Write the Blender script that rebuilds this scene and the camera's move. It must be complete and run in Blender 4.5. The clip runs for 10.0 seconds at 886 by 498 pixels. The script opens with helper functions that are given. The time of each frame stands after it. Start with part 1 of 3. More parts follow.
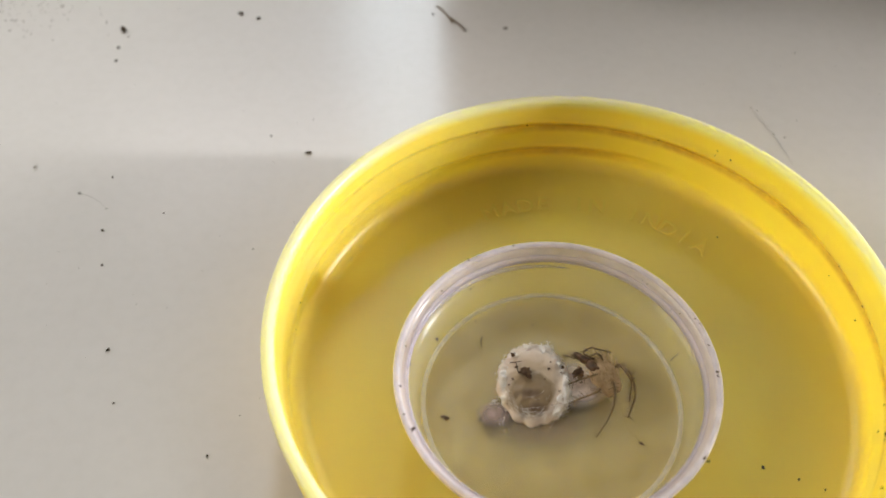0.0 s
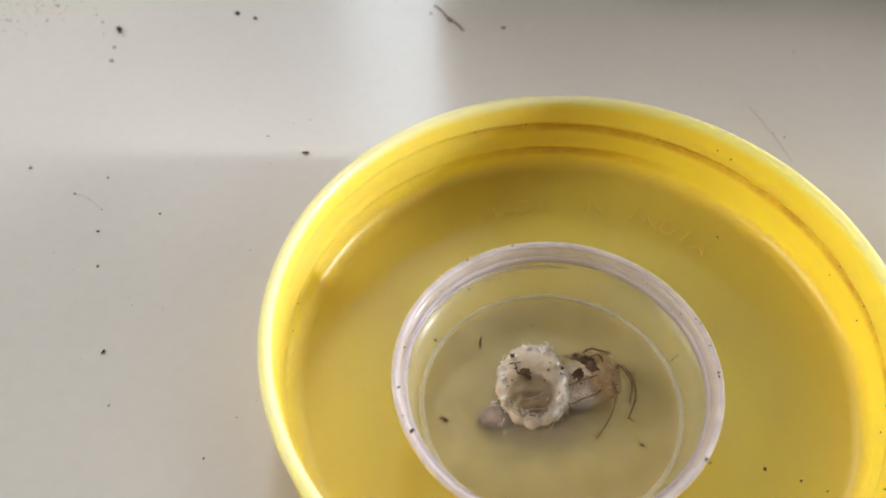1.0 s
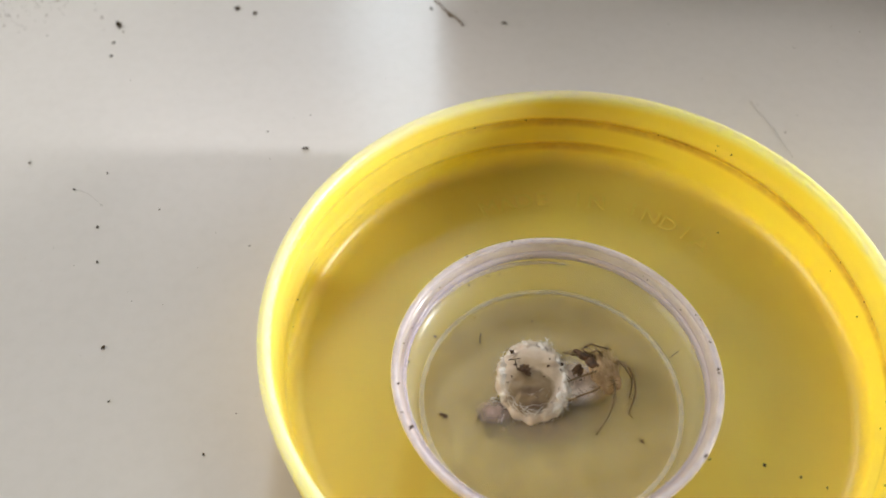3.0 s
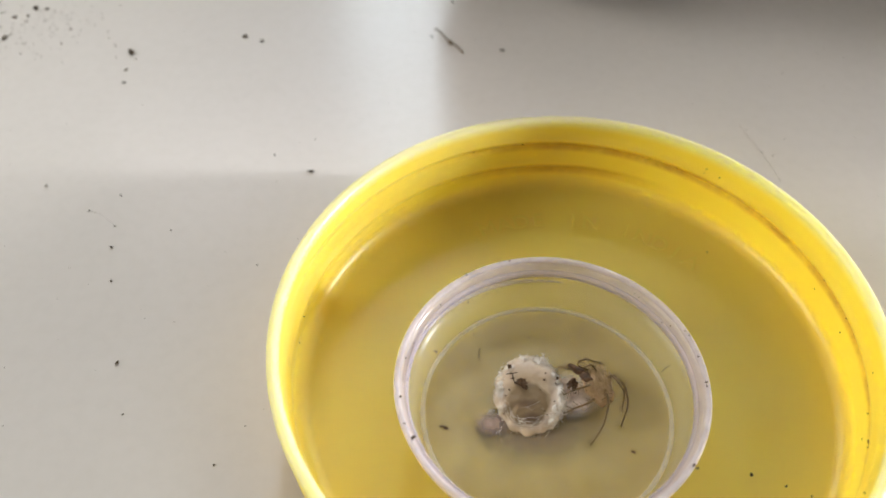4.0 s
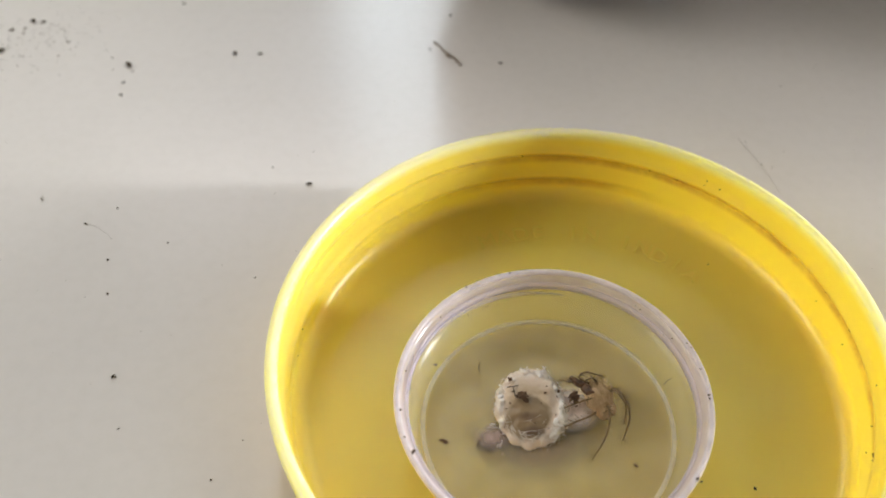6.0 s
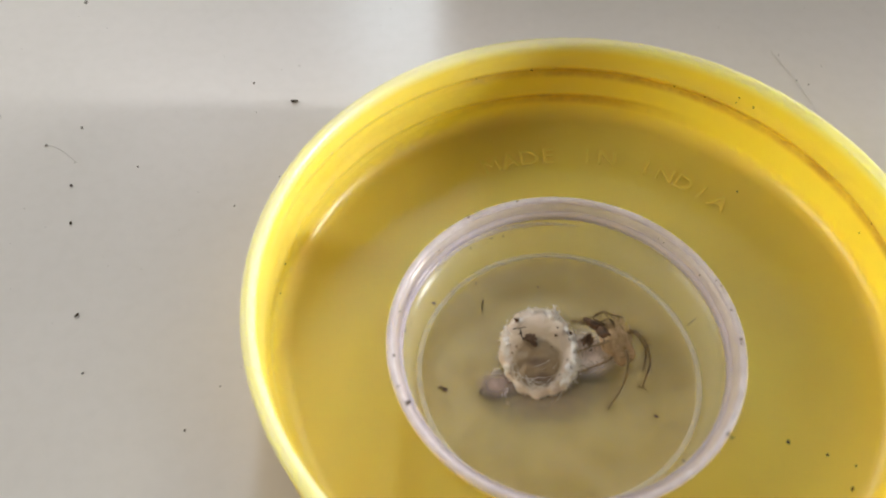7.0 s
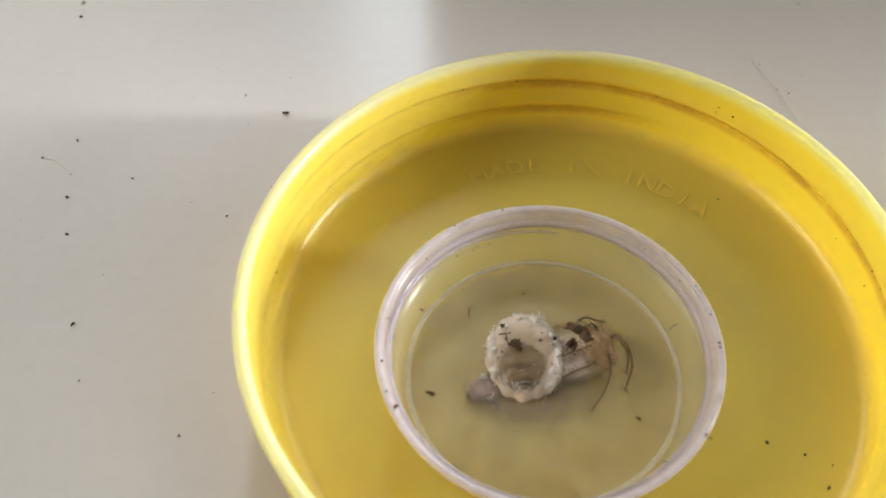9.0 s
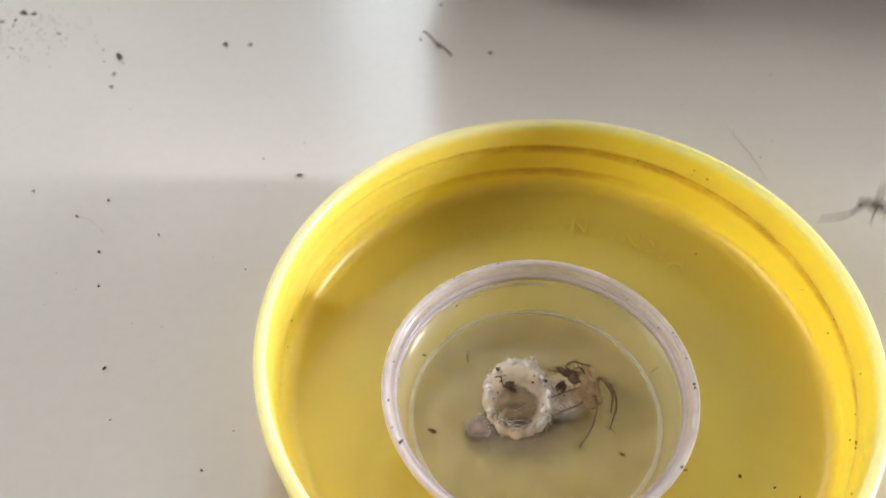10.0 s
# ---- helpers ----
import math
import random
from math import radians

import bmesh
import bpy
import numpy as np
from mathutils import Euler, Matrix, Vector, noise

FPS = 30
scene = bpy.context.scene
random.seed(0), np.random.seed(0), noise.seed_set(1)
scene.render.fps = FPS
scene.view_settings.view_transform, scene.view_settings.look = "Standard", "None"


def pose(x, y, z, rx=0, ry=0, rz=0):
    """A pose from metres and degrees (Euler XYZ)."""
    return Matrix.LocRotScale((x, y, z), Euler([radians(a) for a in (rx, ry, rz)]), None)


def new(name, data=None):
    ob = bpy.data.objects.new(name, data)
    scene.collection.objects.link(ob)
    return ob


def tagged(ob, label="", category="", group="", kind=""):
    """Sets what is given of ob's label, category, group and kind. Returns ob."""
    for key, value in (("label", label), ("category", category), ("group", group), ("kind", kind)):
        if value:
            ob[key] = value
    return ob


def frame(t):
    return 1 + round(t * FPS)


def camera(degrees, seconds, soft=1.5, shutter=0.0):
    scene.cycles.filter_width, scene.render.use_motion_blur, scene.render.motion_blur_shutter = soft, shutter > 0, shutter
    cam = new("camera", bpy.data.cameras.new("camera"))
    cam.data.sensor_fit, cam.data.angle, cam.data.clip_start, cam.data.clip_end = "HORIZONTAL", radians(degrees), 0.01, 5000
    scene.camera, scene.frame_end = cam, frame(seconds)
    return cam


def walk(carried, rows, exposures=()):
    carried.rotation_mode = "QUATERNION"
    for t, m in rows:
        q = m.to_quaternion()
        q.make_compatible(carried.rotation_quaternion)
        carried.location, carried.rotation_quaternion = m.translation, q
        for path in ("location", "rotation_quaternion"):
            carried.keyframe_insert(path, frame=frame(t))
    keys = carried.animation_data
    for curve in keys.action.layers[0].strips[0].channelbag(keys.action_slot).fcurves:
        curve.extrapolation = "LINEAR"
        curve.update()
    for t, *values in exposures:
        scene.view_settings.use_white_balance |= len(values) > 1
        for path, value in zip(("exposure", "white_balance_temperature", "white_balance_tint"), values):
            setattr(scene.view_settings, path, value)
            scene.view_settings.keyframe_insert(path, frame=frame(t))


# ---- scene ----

MM = 0.001

# ---- camera and its path ----
cam = camera(54.0, 10.0, soft=1.7, shutter=0.5)
PATH = [
    (0.0, pose(-0.01887, -0.06933, 0.11711, 38.641, 0.492, 0.003)),
    (0.5, pose(-0.01899, -0.07045, 0.11834, 38.881, 0.443, -0.151)),
    (1.0, pose(-0.01909, -0.06884, 0.11610, 38.764, 0.404, -0.185)),
    (1.5, pose(-0.01904, -0.06801, 0.11542, 38.081, 0.428, -0.180)),
    (2.0, pose(-0.01904, -0.06849, 0.11587, 38.286, 0.419, -0.182)),
    (2.5, pose(-0.01898, -0.06865, 0.11607, 38.364, 0.456, -0.175)),
    (2.7, pose(-0.01882, -0.06849, 0.11601, 38.355, 0.475, -0.125)),
    (3.8, pose(-0.01887, -0.07111, 0.11866, 39.296, 0.455, -0.134)),
    (4.0, pose(-0.01873, -0.07242, 0.12073, 39.710, 0.540, -0.132)),
    (4.5, pose(-0.01895, -0.07315, 0.12103, 40.332, 0.466, -0.150)),
    (5.0, pose(-0.01889, -0.07269, 0.12036, 40.342, 0.476, -0.152)),
    (5.2, pose(-0.01906, -0.07281, 0.12068, 40.277, 0.400, -0.196)),
    (6.3, pose(-0.01947, -0.07126, 0.11797, 40.829, 0.328, -0.385)),
    (6.5, pose(-0.01891, -0.06677, 0.11367, 38.971, 0.448, -0.171)),
    (6.7, pose(-0.01906, -0.06524, 0.11176, 37.703, 0.366, -0.187)),
    (7.0, pose(-0.01913, -0.06246, 0.10826, 35.822, 0.349, -0.232)),
    (7.5, pose(-0.01798, -0.06194, 0.10813, 34.851, 0.404, -0.470)),
    (8.0, pose(-0.01812, -0.06305, 0.10987, 35.438, 0.386, -0.570)),
    (8.5, pose(-0.01774, -0.06394, 0.11078, 35.928, 0.396, -0.622)),
    (9.0, pose(-0.01772, -0.06415, 0.11087, 36.255, 0.417, -0.664)),
    (9.2, pose(-0.01781, -0.06454, 0.11188, 36.204, 0.361, -0.678)),
    (9.5, pose(-0.01761, -0.06898, 0.11719, 37.777, 0.472, -0.637)),
    (9.7, pose(-0.01794, -0.07122, 0.11915, 39.055, 0.427, -0.803)),
    (10.0, pose(-0.01765, -0.07219, 0.12067, 39.850, 0.481, -0.608)),
]
walk(cam, PATH, [(0.0, 0.25), (2.5, 0.28), (5.0, 0.32), (6.5, 0.24), (7.5, 0.18), (9.0, 0.18), (9.5, 0.23), (10.0, 0.27)])
cam.data.dof.use_dof = True
cam.data.dof.focus_distance = 0.134
cam.data.dof.aperture_fstop = 19.0

# ---- world and light ----
world = bpy.data.worlds.new("sky")
scene.world = world
world.use_nodes = True
wn = world.node_tree
sky = wn.nodes.new("ShaderNodeTexSky")
sky.sky_type = "NISHITA"
sky.sun_disc = False
sky.sun_elevation, sky.sun_rotation = radians(48), radians(60)
wn.links.new(sky.outputs[0], wn.nodes["Background"].inputs[0])
wn.nodes["Background"].inputs[1].default_value = 0.08


def opening_light(x, y, z, w, h, turn, power, colour):
    """The sky's light, or added fill, in a wall's opening, facing into the room."""
    data = bpy.data.lights.new("opening_light", "AREA")
    data.shape, data.size, data.size_y, data.energy, data.color = "RECTANGLE", w, h, power, colour
    ob = new("opening_light", data)
    ob.matrix_world = pose(x, y, z, 90, 0, turn)
    return ob


NORTH_Y, EAST_X, WEST_X, SOUTH_Y, ROOF_Z, FLOOR_Z = 1.25, 1.4, -1.6, -1.6, 2.40, -0.75
opening_light(-0.47, NORTH_Y + 0.06, 1.30, 0.53, 0.42, 180, 4.2, (1.0, 0.91, 0.86))
opening_light(-0.11, NORTH_Y + 0.06, 1.00, 0.17, 1.02, 180, 8.8, (0.84, 0.93, 1.0))
opening_light(0.75, NORTH_Y + 0.06, 1.15, 0.80, 0.62, 180, 11.8, (1.0, 0.96, 0.72))
opening_light(EAST_X + 0.06, -0.015, 0.25, 0.10, 0.38, 90, 27.0, (0.98, 0.98, 0.96))
# added fill from an unseen opening, for the lid's left wall and back floor
opening_light(EAST_X + 0.06, -0.63, 1.30, 0.56, 0.76, 90, 2.8, (1.0, 0.98, 0.93))
# added fill, no known window: lifts the left table and right lid wall
opening_light(WEST_X - 0.06, 0.10, 1.10, 1.10, 0.90, -90, 18.0, (1.0, 0.94, 0.82))


# ---- materials ----
def material(name):
    m = bpy.data.materials.new(name)
    m.use_nodes = True
    nt = m.node_tree
    return m, nt, nt.nodes["Principled BSDF"]


def node(nt, kind, **props):
    n = nt.nodes.new(kind)
    for k, v in props.items():
        n.inputs[k].default_value = v
    return n


def ramp(nt, fac, stops):
    r = nt.nodes.new("ShaderNodeValToRGB")
    el = r.color_ramp.elements
    while len(el) < len(stops):
        el.new(0.5)
    for e, (p, c) in zip(el, stops):
        e.position, e.color = p, (*c, 1)
    nt.links.new(fac, r.inputs[0])
    return r.outputs[0]


def grain(nt, scale, detail=4.0, rough=0.55):
    tc = nt.nodes.new("ShaderNodeTexCoord")
    n = node(nt, "ShaderNodeTexNoise", Scale=scale, Detail=detail, Roughness=rough)
    nt.links.new(tc.outputs["Object"], n.inputs["Vector"])
    return n.outputs["Fac"]


def bump(nt, bsdf, height, strength, distance):
    b = node(nt, "ShaderNodeBump", Strength=strength, Distance=distance)
    nt.links.new(height, b.inputs["Height"])
    nt.links.new(b.outputs[0], bsdf.inputs["Normal"])


def plain(name, dark, light, scale, rough, bump_at=0.0, depth=0.0002, metal=0.0):
    """A surface whose colour wanders between two tones, with fine relief."""
    m, nt, b = material(name)
    g = grain(nt, scale)
    nt.links.new(ramp(nt, g, [(0.3, dark), (0.7, light)]), b.inputs["Base Color"])
    b.inputs["Roughness"].default_value, b.inputs["Metallic"].default_value = rough, metal
    if bump_at:
        bump(nt, b, grain(nt, scale * 6), bump_at, depth)
    return m


# white laminate with a faint grain, soft gloss and dusty smears
laminate, nt, b = material("white_laminate")
cloud = grain(nt, 9.0, 5)
dust = grain(nt, 420.0, 3)
mix = nt.nodes.new("ShaderNodeMix")
mix.data_type, mix.blend_type = "RGBA", "MULTIPLY"
mix.inputs[0].default_value = 1.0
nt.links.new(ramp(nt, cloud, [(0.3, (0.705, 0.675, 0.655)), (0.7, (0.765, 0.738, 0.725))]), mix.inputs[6])
nt.links.new(ramp(nt, dust, [(0.25, (0.97, 0.97, 0.965)), (0.6, (1, 1, 1))]), mix.inputs[7])
nt.links.new(mix.outputs[2], b.inputs["Base Color"])
b.inputs["Roughness"].default_value = 0.2
b.inputs["Specular IOR Level"].default_value = 0.09
bump(nt, b, grain(nt, 900.0, 2), 0.04, 0.00005)


def maths(nt, op, a, c=0.0, d=0.0):
    n = nt.nodes.new("ShaderNodeMath")
    n.operation = op
    for i, v in enumerate((a, c, d)):
        if isinstance(v, (int, float)):
            n.inputs[i].default_value = v
        else:
            nt.links.new(v, n.inputs[i])
    return n.outputs[0]


def grime_shade(nt, sp, colour):
    """Brown dirt in the spiral groove of the screw thread, with its shade painted in, on one side of the lid."""
    x, y, z = sp.outputs
    turn = maths(nt, "DIVIDE", maths(nt, "SUBTRACT", radians(175), maths(nt, "ARCTAN2", y, x)), 2 * math.pi)
    turn = maths(nt, "FRACT", turn)
    zt = maths(nt, "MULTIPLY_ADD", turn, -0.00553, 0.0119)
    off = maths(nt, "DIVIDE", maths(nt, "SUBTRACT", zt, z), 0.00553)
    near = maths(nt, "MULTIPLY", maths(nt, "ABSOLUTE", maths(nt, "SUBTRACT", off, maths(nt, "ROUND", off))), 5.53)
    band = nt.nodes.new("ShaderNodeMapRange")
    band.interpolation_type = "SMOOTHSTEP"
    band.inputs[1].default_value, band.inputs[2].default_value = 1.6, 0.35
    nt.links.new(near, band.inputs[0])
    side = nt.nodes.new("ShaderNodeMapRange")
    side.interpolation_type = "SMOOTHSTEP"
    side.inputs[1].default_value, side.inputs[2].default_value = -0.030, 0.004
    nt.links.new(x, side.inputs[0])
    # the second turn of the groove runs out at the back
    ends = nt.nodes.new("ShaderNodeMapRange")
    ends.interpolation_type = "SMOOTHSTEP"
    ends.inputs[1].default_value, ends.inputs[2].default_value = 0.24, 0.34
    nt.links.new(turn, ends.inputs[0])
    low = maths(nt, "SUBTRACT", 1.0, maths(nt, "MULTIPLY", maths(nt, "GREATER_THAN", off, 0.5), ends.outputs[0]))
    low = maths(nt, "MULTIPLY", low, maths(nt, "GREATER_THAN", z, 0.0036))
    high = maths(nt, "LESS_THAN", z, 0.0126)
    dirt = maths(nt, "MULTIPLY_ADD", grain(nt, 260.0, 5, 0.65), 1.5, -0.15)
    f = maths(nt, "MULTIPLY", maths(nt, "MULTIPLY", band.outputs[0], side.outputs[0]), maths(nt, "MULTIPLY", low, high))
    f = maths(nt, "MULTIPLY", f, dirt)
    mix = nt.nodes.new("ShaderNodeMix")
    mix.data_type = "RGBA"
    nt.links.new(f, mix.inputs[0])
    nt.links.new(colour, mix.inputs[6])
    mix.inputs[7].default_value = (0.42, 0.25, 0.05, 1)
    return mix.outputs[2]


def plastic(name, colour, pale, edge, rough, depth):
    """Coloured moulded plastic that light soaks into, with a pale highlight painted along the top edge."""
    m, nt, b = material(name)
    g = grain(nt, 60.0, 4)
    col = ramp(nt, g, [(0.3, colour), (0.7, pale)])
    tc = nt.nodes.new("ShaderNodeTexCoord")
    sp = nt.nodes.new("ShaderNodeSeparateXYZ")
    nt.links.new(tc.outputs["Object"], sp.inputs[0])
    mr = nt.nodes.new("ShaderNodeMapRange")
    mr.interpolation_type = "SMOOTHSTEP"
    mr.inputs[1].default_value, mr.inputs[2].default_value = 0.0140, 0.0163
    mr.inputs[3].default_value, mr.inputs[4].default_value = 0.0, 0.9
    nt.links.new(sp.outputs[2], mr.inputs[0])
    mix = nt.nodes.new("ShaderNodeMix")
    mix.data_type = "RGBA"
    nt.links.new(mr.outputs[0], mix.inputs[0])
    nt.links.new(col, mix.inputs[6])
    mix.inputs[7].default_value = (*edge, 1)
    out = grime_shade(nt, sp, mix.outputs[2])
    nt.links.new(out, b.inputs["Base Color"])
    b.inputs["Roughness"].default_value = rough
    b.inputs["Specular IOR Level"].default_value = 0.5
    b.inputs["Subsurface Weight"].default_value = 0.82
    b.inputs["Subsurface Radius"].default_value = (1.0, 0.95, 0.25)
    b.inputs["Subsurface Scale"].default_value = depth
    bump(nt, b, grain(nt, 700.0, 3), 0.06, 0.00006)
    return m


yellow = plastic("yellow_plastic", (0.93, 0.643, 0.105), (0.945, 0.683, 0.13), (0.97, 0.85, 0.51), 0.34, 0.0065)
yellow_letter = plain("letter_plastic", (0.88, 0.65, 0.10), (0.90, 0.68, 0.12), 60.0, 0.42)


def clear(name, tint, haze, share, rough, vary=0.012, smear=None):
    """Cloudy clear plastic: part of the light goes straight through, under a glossy skin; smear: the colour of dirty patches."""
    m, nt, b = material(name)
    b.inputs["Base Color"].default_value = (*haze, 1)
    if smear:
        nt.links.new(ramp(nt, grain(nt, 210.0, 6, 0.6), [(0.40, haze), (0.72, smear)]), b.inputs["Base Color"])
    b.inputs["Roughness"].default_value = 0.6
    b.inputs["Specular IOR Level"].default_value = 0.0
    tp = nt.nodes.new("ShaderNodeBsdfTransparent")
    tp.inputs[0].default_value = (*tint, 1)
    ms = nt.nodes.new("ShaderNodeMixShader")
    g = grain(nt, 160.0, 5)
    mr = nt.nodes.new("ShaderNodeMapRange")
    mr.inputs[1].default_value, mr.inputs[2].default_value = 0.3, 0.7
    mr.inputs[3].default_value, mr.inputs[4].default_value = share - vary, share + vary
    nt.links.new(g, mr.inputs[0])
    nt.links.new(mr.outputs[0], ms.inputs[0])
    nt.links.new(tp.outputs[0], ms.inputs[1])
    nt.links.new(b.outputs[0], ms.inputs[2])
    bp = node(nt, "ShaderNodeBump", Strength=0.06, Distance=0.00006)
    nt.links.new(grain(nt, 500.0, 3), bp.inputs["Height"])
    gl = node(nt, "ShaderNodeBsdfGlossy", Roughness=rough)
    nt.links.new(bp.outputs[0], gl.inputs["Normal"])
    lw = node(nt, "ShaderNodeLayerWeight", Blend=0.5)
    fr = maths(nt, "MULTIPLY_ADD", maths(nt, "POWER", lw.outputs["Facing"], 4.0), 0.14, 0.03)
    coat = nt.nodes.new("ShaderNodeMixShader")
    nt.links.new(fr, coat.inputs[0])
    nt.links.new(ms.outputs[0], coat.inputs[1])
    nt.links.new(gl.outputs[0], coat.inputs[2])
    nt.links.new(coat.outputs[0], nt.nodes["Material Output"].inputs[0])
    return m


cap_floor_mat = clear("cloudy_plastic", (0.97, 0.97, 0.96), (0.79, 0.70, 0.47), 0.25, 0.5, 0.05, (0.56, 0.45, 0.29))
cap_wall_mat = clear("clear_plastic", (0.98, 0.98, 0.98), (0.72, 0.72, 0.68), 0.15, 0.28)
cap_collar_mat = clear("collar_plastic", (0.98, 0.975, 0.98), (0.82, 0.76, 0.83), 0.44, 0.2, 0.08)
cap_band_mat = clear("lilac_plastic", (0.97, 0.96, 0.98), (0.84, 0.79, 0.90), 0.24, 0.2)
cap_soft_mat = clear("pale_plastic", (0.98, 0.98, 0.97), (0.93, 0.92, 0.84), 0.23, 0.25)
cap_rim_mat = clear("milky_plastic", (0.97, 0.96, 0.98), (0.90, 0.85, 0.92), 0.42, 0.26, 0.14)


# silk: white at the ragged edge, tan inside, brown where the eggs lie under it
silk, nt, b = material("white_silk")


def patch(cx, cy, rx, ry, wobble):
    """Distance from an ellipse's middle, 1 at its edge, with an uneven outline."""
    tc = nt.nodes.new("ShaderNodeTexCoord")
    mp = nt.nodes.new("ShaderNodeMapping")
    mp.vector_type = "POINT"
    mp.inputs["Location"].default_value = (-cx / rx, -cy / ry, 0)
    mp.inputs["Scale"].default_value = (1000 / rx, 1000 / ry, 0)
    nt.links.new(tc.outputs["Object"], mp.inputs["Vector"])
    ln = nt.nodes.new("ShaderNodeVectorMath")
    ln.operation = "LENGTH"
    nt.links.new(mp.outputs[0], ln.inputs[0])
    ad = nt.nodes.new("ShaderNodeMath")
    ad.operation = "MULTIPLY_ADD"
    ad.inputs[1].default_value = wobble
    nt.links.new(grain(nt, 520.0, 5, 0.65), ad.inputs[0])
    nt.links.new(ln.outputs["Value"], ad.inputs[2])
    return ad.outputs[0]


tan = ramp(nt, patch(-1.2, -0.6, 5.6, 6.4, 0.30), [(0.62, (0.50, 0.385, 0.265)), (0.86, (0.63, 0.52, 0.42)), (1.04, (0.74, 0.65, 0.585))])


def stain(below, cx, cy, rx, ry, wobble, stops, colour):
    """A patch of another colour over the colour below."""
    mix = nt.nodes.new("ShaderNodeMix")
    mix.data_type = "RGBA"
    nt.links.new(ramp(nt, patch(cx, cy, rx, ry, wobble), [(stops[0], (0, 0, 0)), (stops[1], (1, 1, 1))]), mix.inputs[0])
    mix.inputs[6].default_value = (*colour, 1)
    nt.links.new(below, mix.inputs[7])
    return mix.outputs[2]


brown = stain(tan, -1.5, -2.5, 4.7, 4.6, 0.42, (0.85, 1.45), (0.25, 0.175, 0.095))
brown = stain(brown, -1.7, -2.6, 3.4, 1.3, 0.6, (0.5, 1.6), (0.14, 0.085, 0.046))
brown = stain(brown, -0.9, -4.8, 3.0, 1.4, 0.5, (0.6, 1.5), (0.15, 0.095, 0.057))
for wx, wy, wide, tall in ((3.8, -2.2, 1.2, 2.9), (2.7, -5.0, 1.1, 1.2), (-5.5, -0.2, 0.9, 1.6), (1.6, 6.1, 1.0, 0.9), (-6.0, -2.9, 1.4, 0.9), (-3.9, 3.9, 1.3, 0.7), (-1.5, 5.5, 0.7, 0.7)):
    brown = stain(brown, wx, wy, wide, tall, 0.5, (0.7, 1.4), (0.95, 0.915, 0.89))
nt.links.new(brown, b.inputs["Base Color"])
b.inputs["Roughness"].default_value = 0.5
b.inputs["Sheen Weight"].default_value = 0.2
b.inputs["Subsurface Weight"].default_value = 0.3
b.inputs["Subsurface Radius"].default_value = (1, 0.8, 0.65)
b.inputs["Subsurface Scale"].default_value = 0.0008
bump(nt, b, grain(nt, 900.0, 4, 0.5), 0.06, 0.0003)

strand_mat = plain("silk_strand", (0.82, 0.77, 0.73), (0.95, 0.92, 0.89), 900.0, 0.5)


def veil(name, colour, share, fade=True):
    """Thin silk or membrane that thins out towards its outline."""
    m, nt, b = material(name)
    b.inputs["Base Color"].default_value = (*colour, 1)
    b.inputs["Roughness"].default_value = 0.6
    bump(nt, b, grain(nt, 1600.0, 5), 0.4, 0.0002)
    tp = nt.nodes.new("ShaderNodeBsdfTransparent")
    ms = nt.nodes.new("ShaderNodeMixShader")
    mr = nt.nodes.new("ShaderNodeMapRange")
    mr.inputs[1].default_value, mr.inputs[2].default_value = 0.3, 0.7
    mr.inputs[3].default_value, mr.inputs[4].default_value = share * 0.7, share * 1.3
    nt.links.new(grain(nt, 700.0, 4), mr.inputs[0])
    fac = mr.outputs[0]
    if fade:
        tc = nt.nodes.new("ShaderNodeTexCoord")
        mp = nt.nodes.new("ShaderNodeMapping")
        mp.inputs["Location"].default_value, mp.inputs["Scale"].default_value = (-1, -1, 0), (2, 2, 0)
        nt.links.new(tc.outputs["Generated"], mp.inputs["Vector"])
        ln = nt.nodes.new("ShaderNodeVectorMath")
        ln.operation = "LENGTH"
        nt.links.new(mp.outputs[0], ln.inputs[0])
        fr = nt.nodes.new("ShaderNodeMapRange")
        fr.interpolation_type = "SMOOTHSTEP"
        fr.inputs[1].default_value, fr.inputs[2].default_value = 0.97, 0.05
        nt.links.new(ln.outputs["Value"], fr.inputs[0])
        mu = nt.nodes.new("ShaderNodeMath")
        mu.operation = "MULTIPLY"
        nt.links.new(fac, mu.inputs[0])
        nt.links.new(fr.outputs[0], mu.inputs[1])
        fac = mu.outputs[0]
    nt.links.new(fac, ms.inputs[0])
    nt.links.new(tp.outputs[0], ms.inputs[1])
    nt.links.new(b.outputs[0], ms.inputs[2])
    nt.links.new(ms.outputs[0], nt.nodes["Material Output"].inputs[0])
    return m


veil_white = veil("silk_veil", (0.96, 0.84, 0.78), 1.0)
veil_mauve = veil("silk_lobe", (0.50, 0.37, 0.33), 0.72)
veil_shade = veil("shade_veil", (0.38, 0.28, 0.19), 0.32)
spider_dark = plain("spider_brown", (0.02, 0.010, 0.005), (0.16, 0.08, 0.038), 1500.0, 0.6, 0.3, 0.0001)
spider_tan = plain("spider_tan", (0.48, 0.32, 0.18), (0.60, 0.43, 0.27), 1100.0, 0.5, 0.4, 0.0001)
spider_leg = plain("spider_leg", (0.08, 0.05, 0.018), (0.26, 0.165, 0.07), 1500.0, 0.5)
hair_mat = plain("orange_hair", (0.42, 0.27, 0.12), (0.70, 0.54, 0.32), 900.0, 0.5)
soil = plain("soil", (0.03, 0.021, 0.013), (0.10, 0.07, 0.042), 1500.0, 0.9, 0.6, 0.0002)
soil_brown = plain("brown_soil", (0.06, 0.034, 0.018), (0.16, 0.09, 0.05), 1500.0, 0.9, 0.6, 0.0002)
soil_brown_pale = plain("smudged_dirt", (0.36, 0.28, 0.14), (0.46, 0.37, 0.20), 1500.0, 0.9)
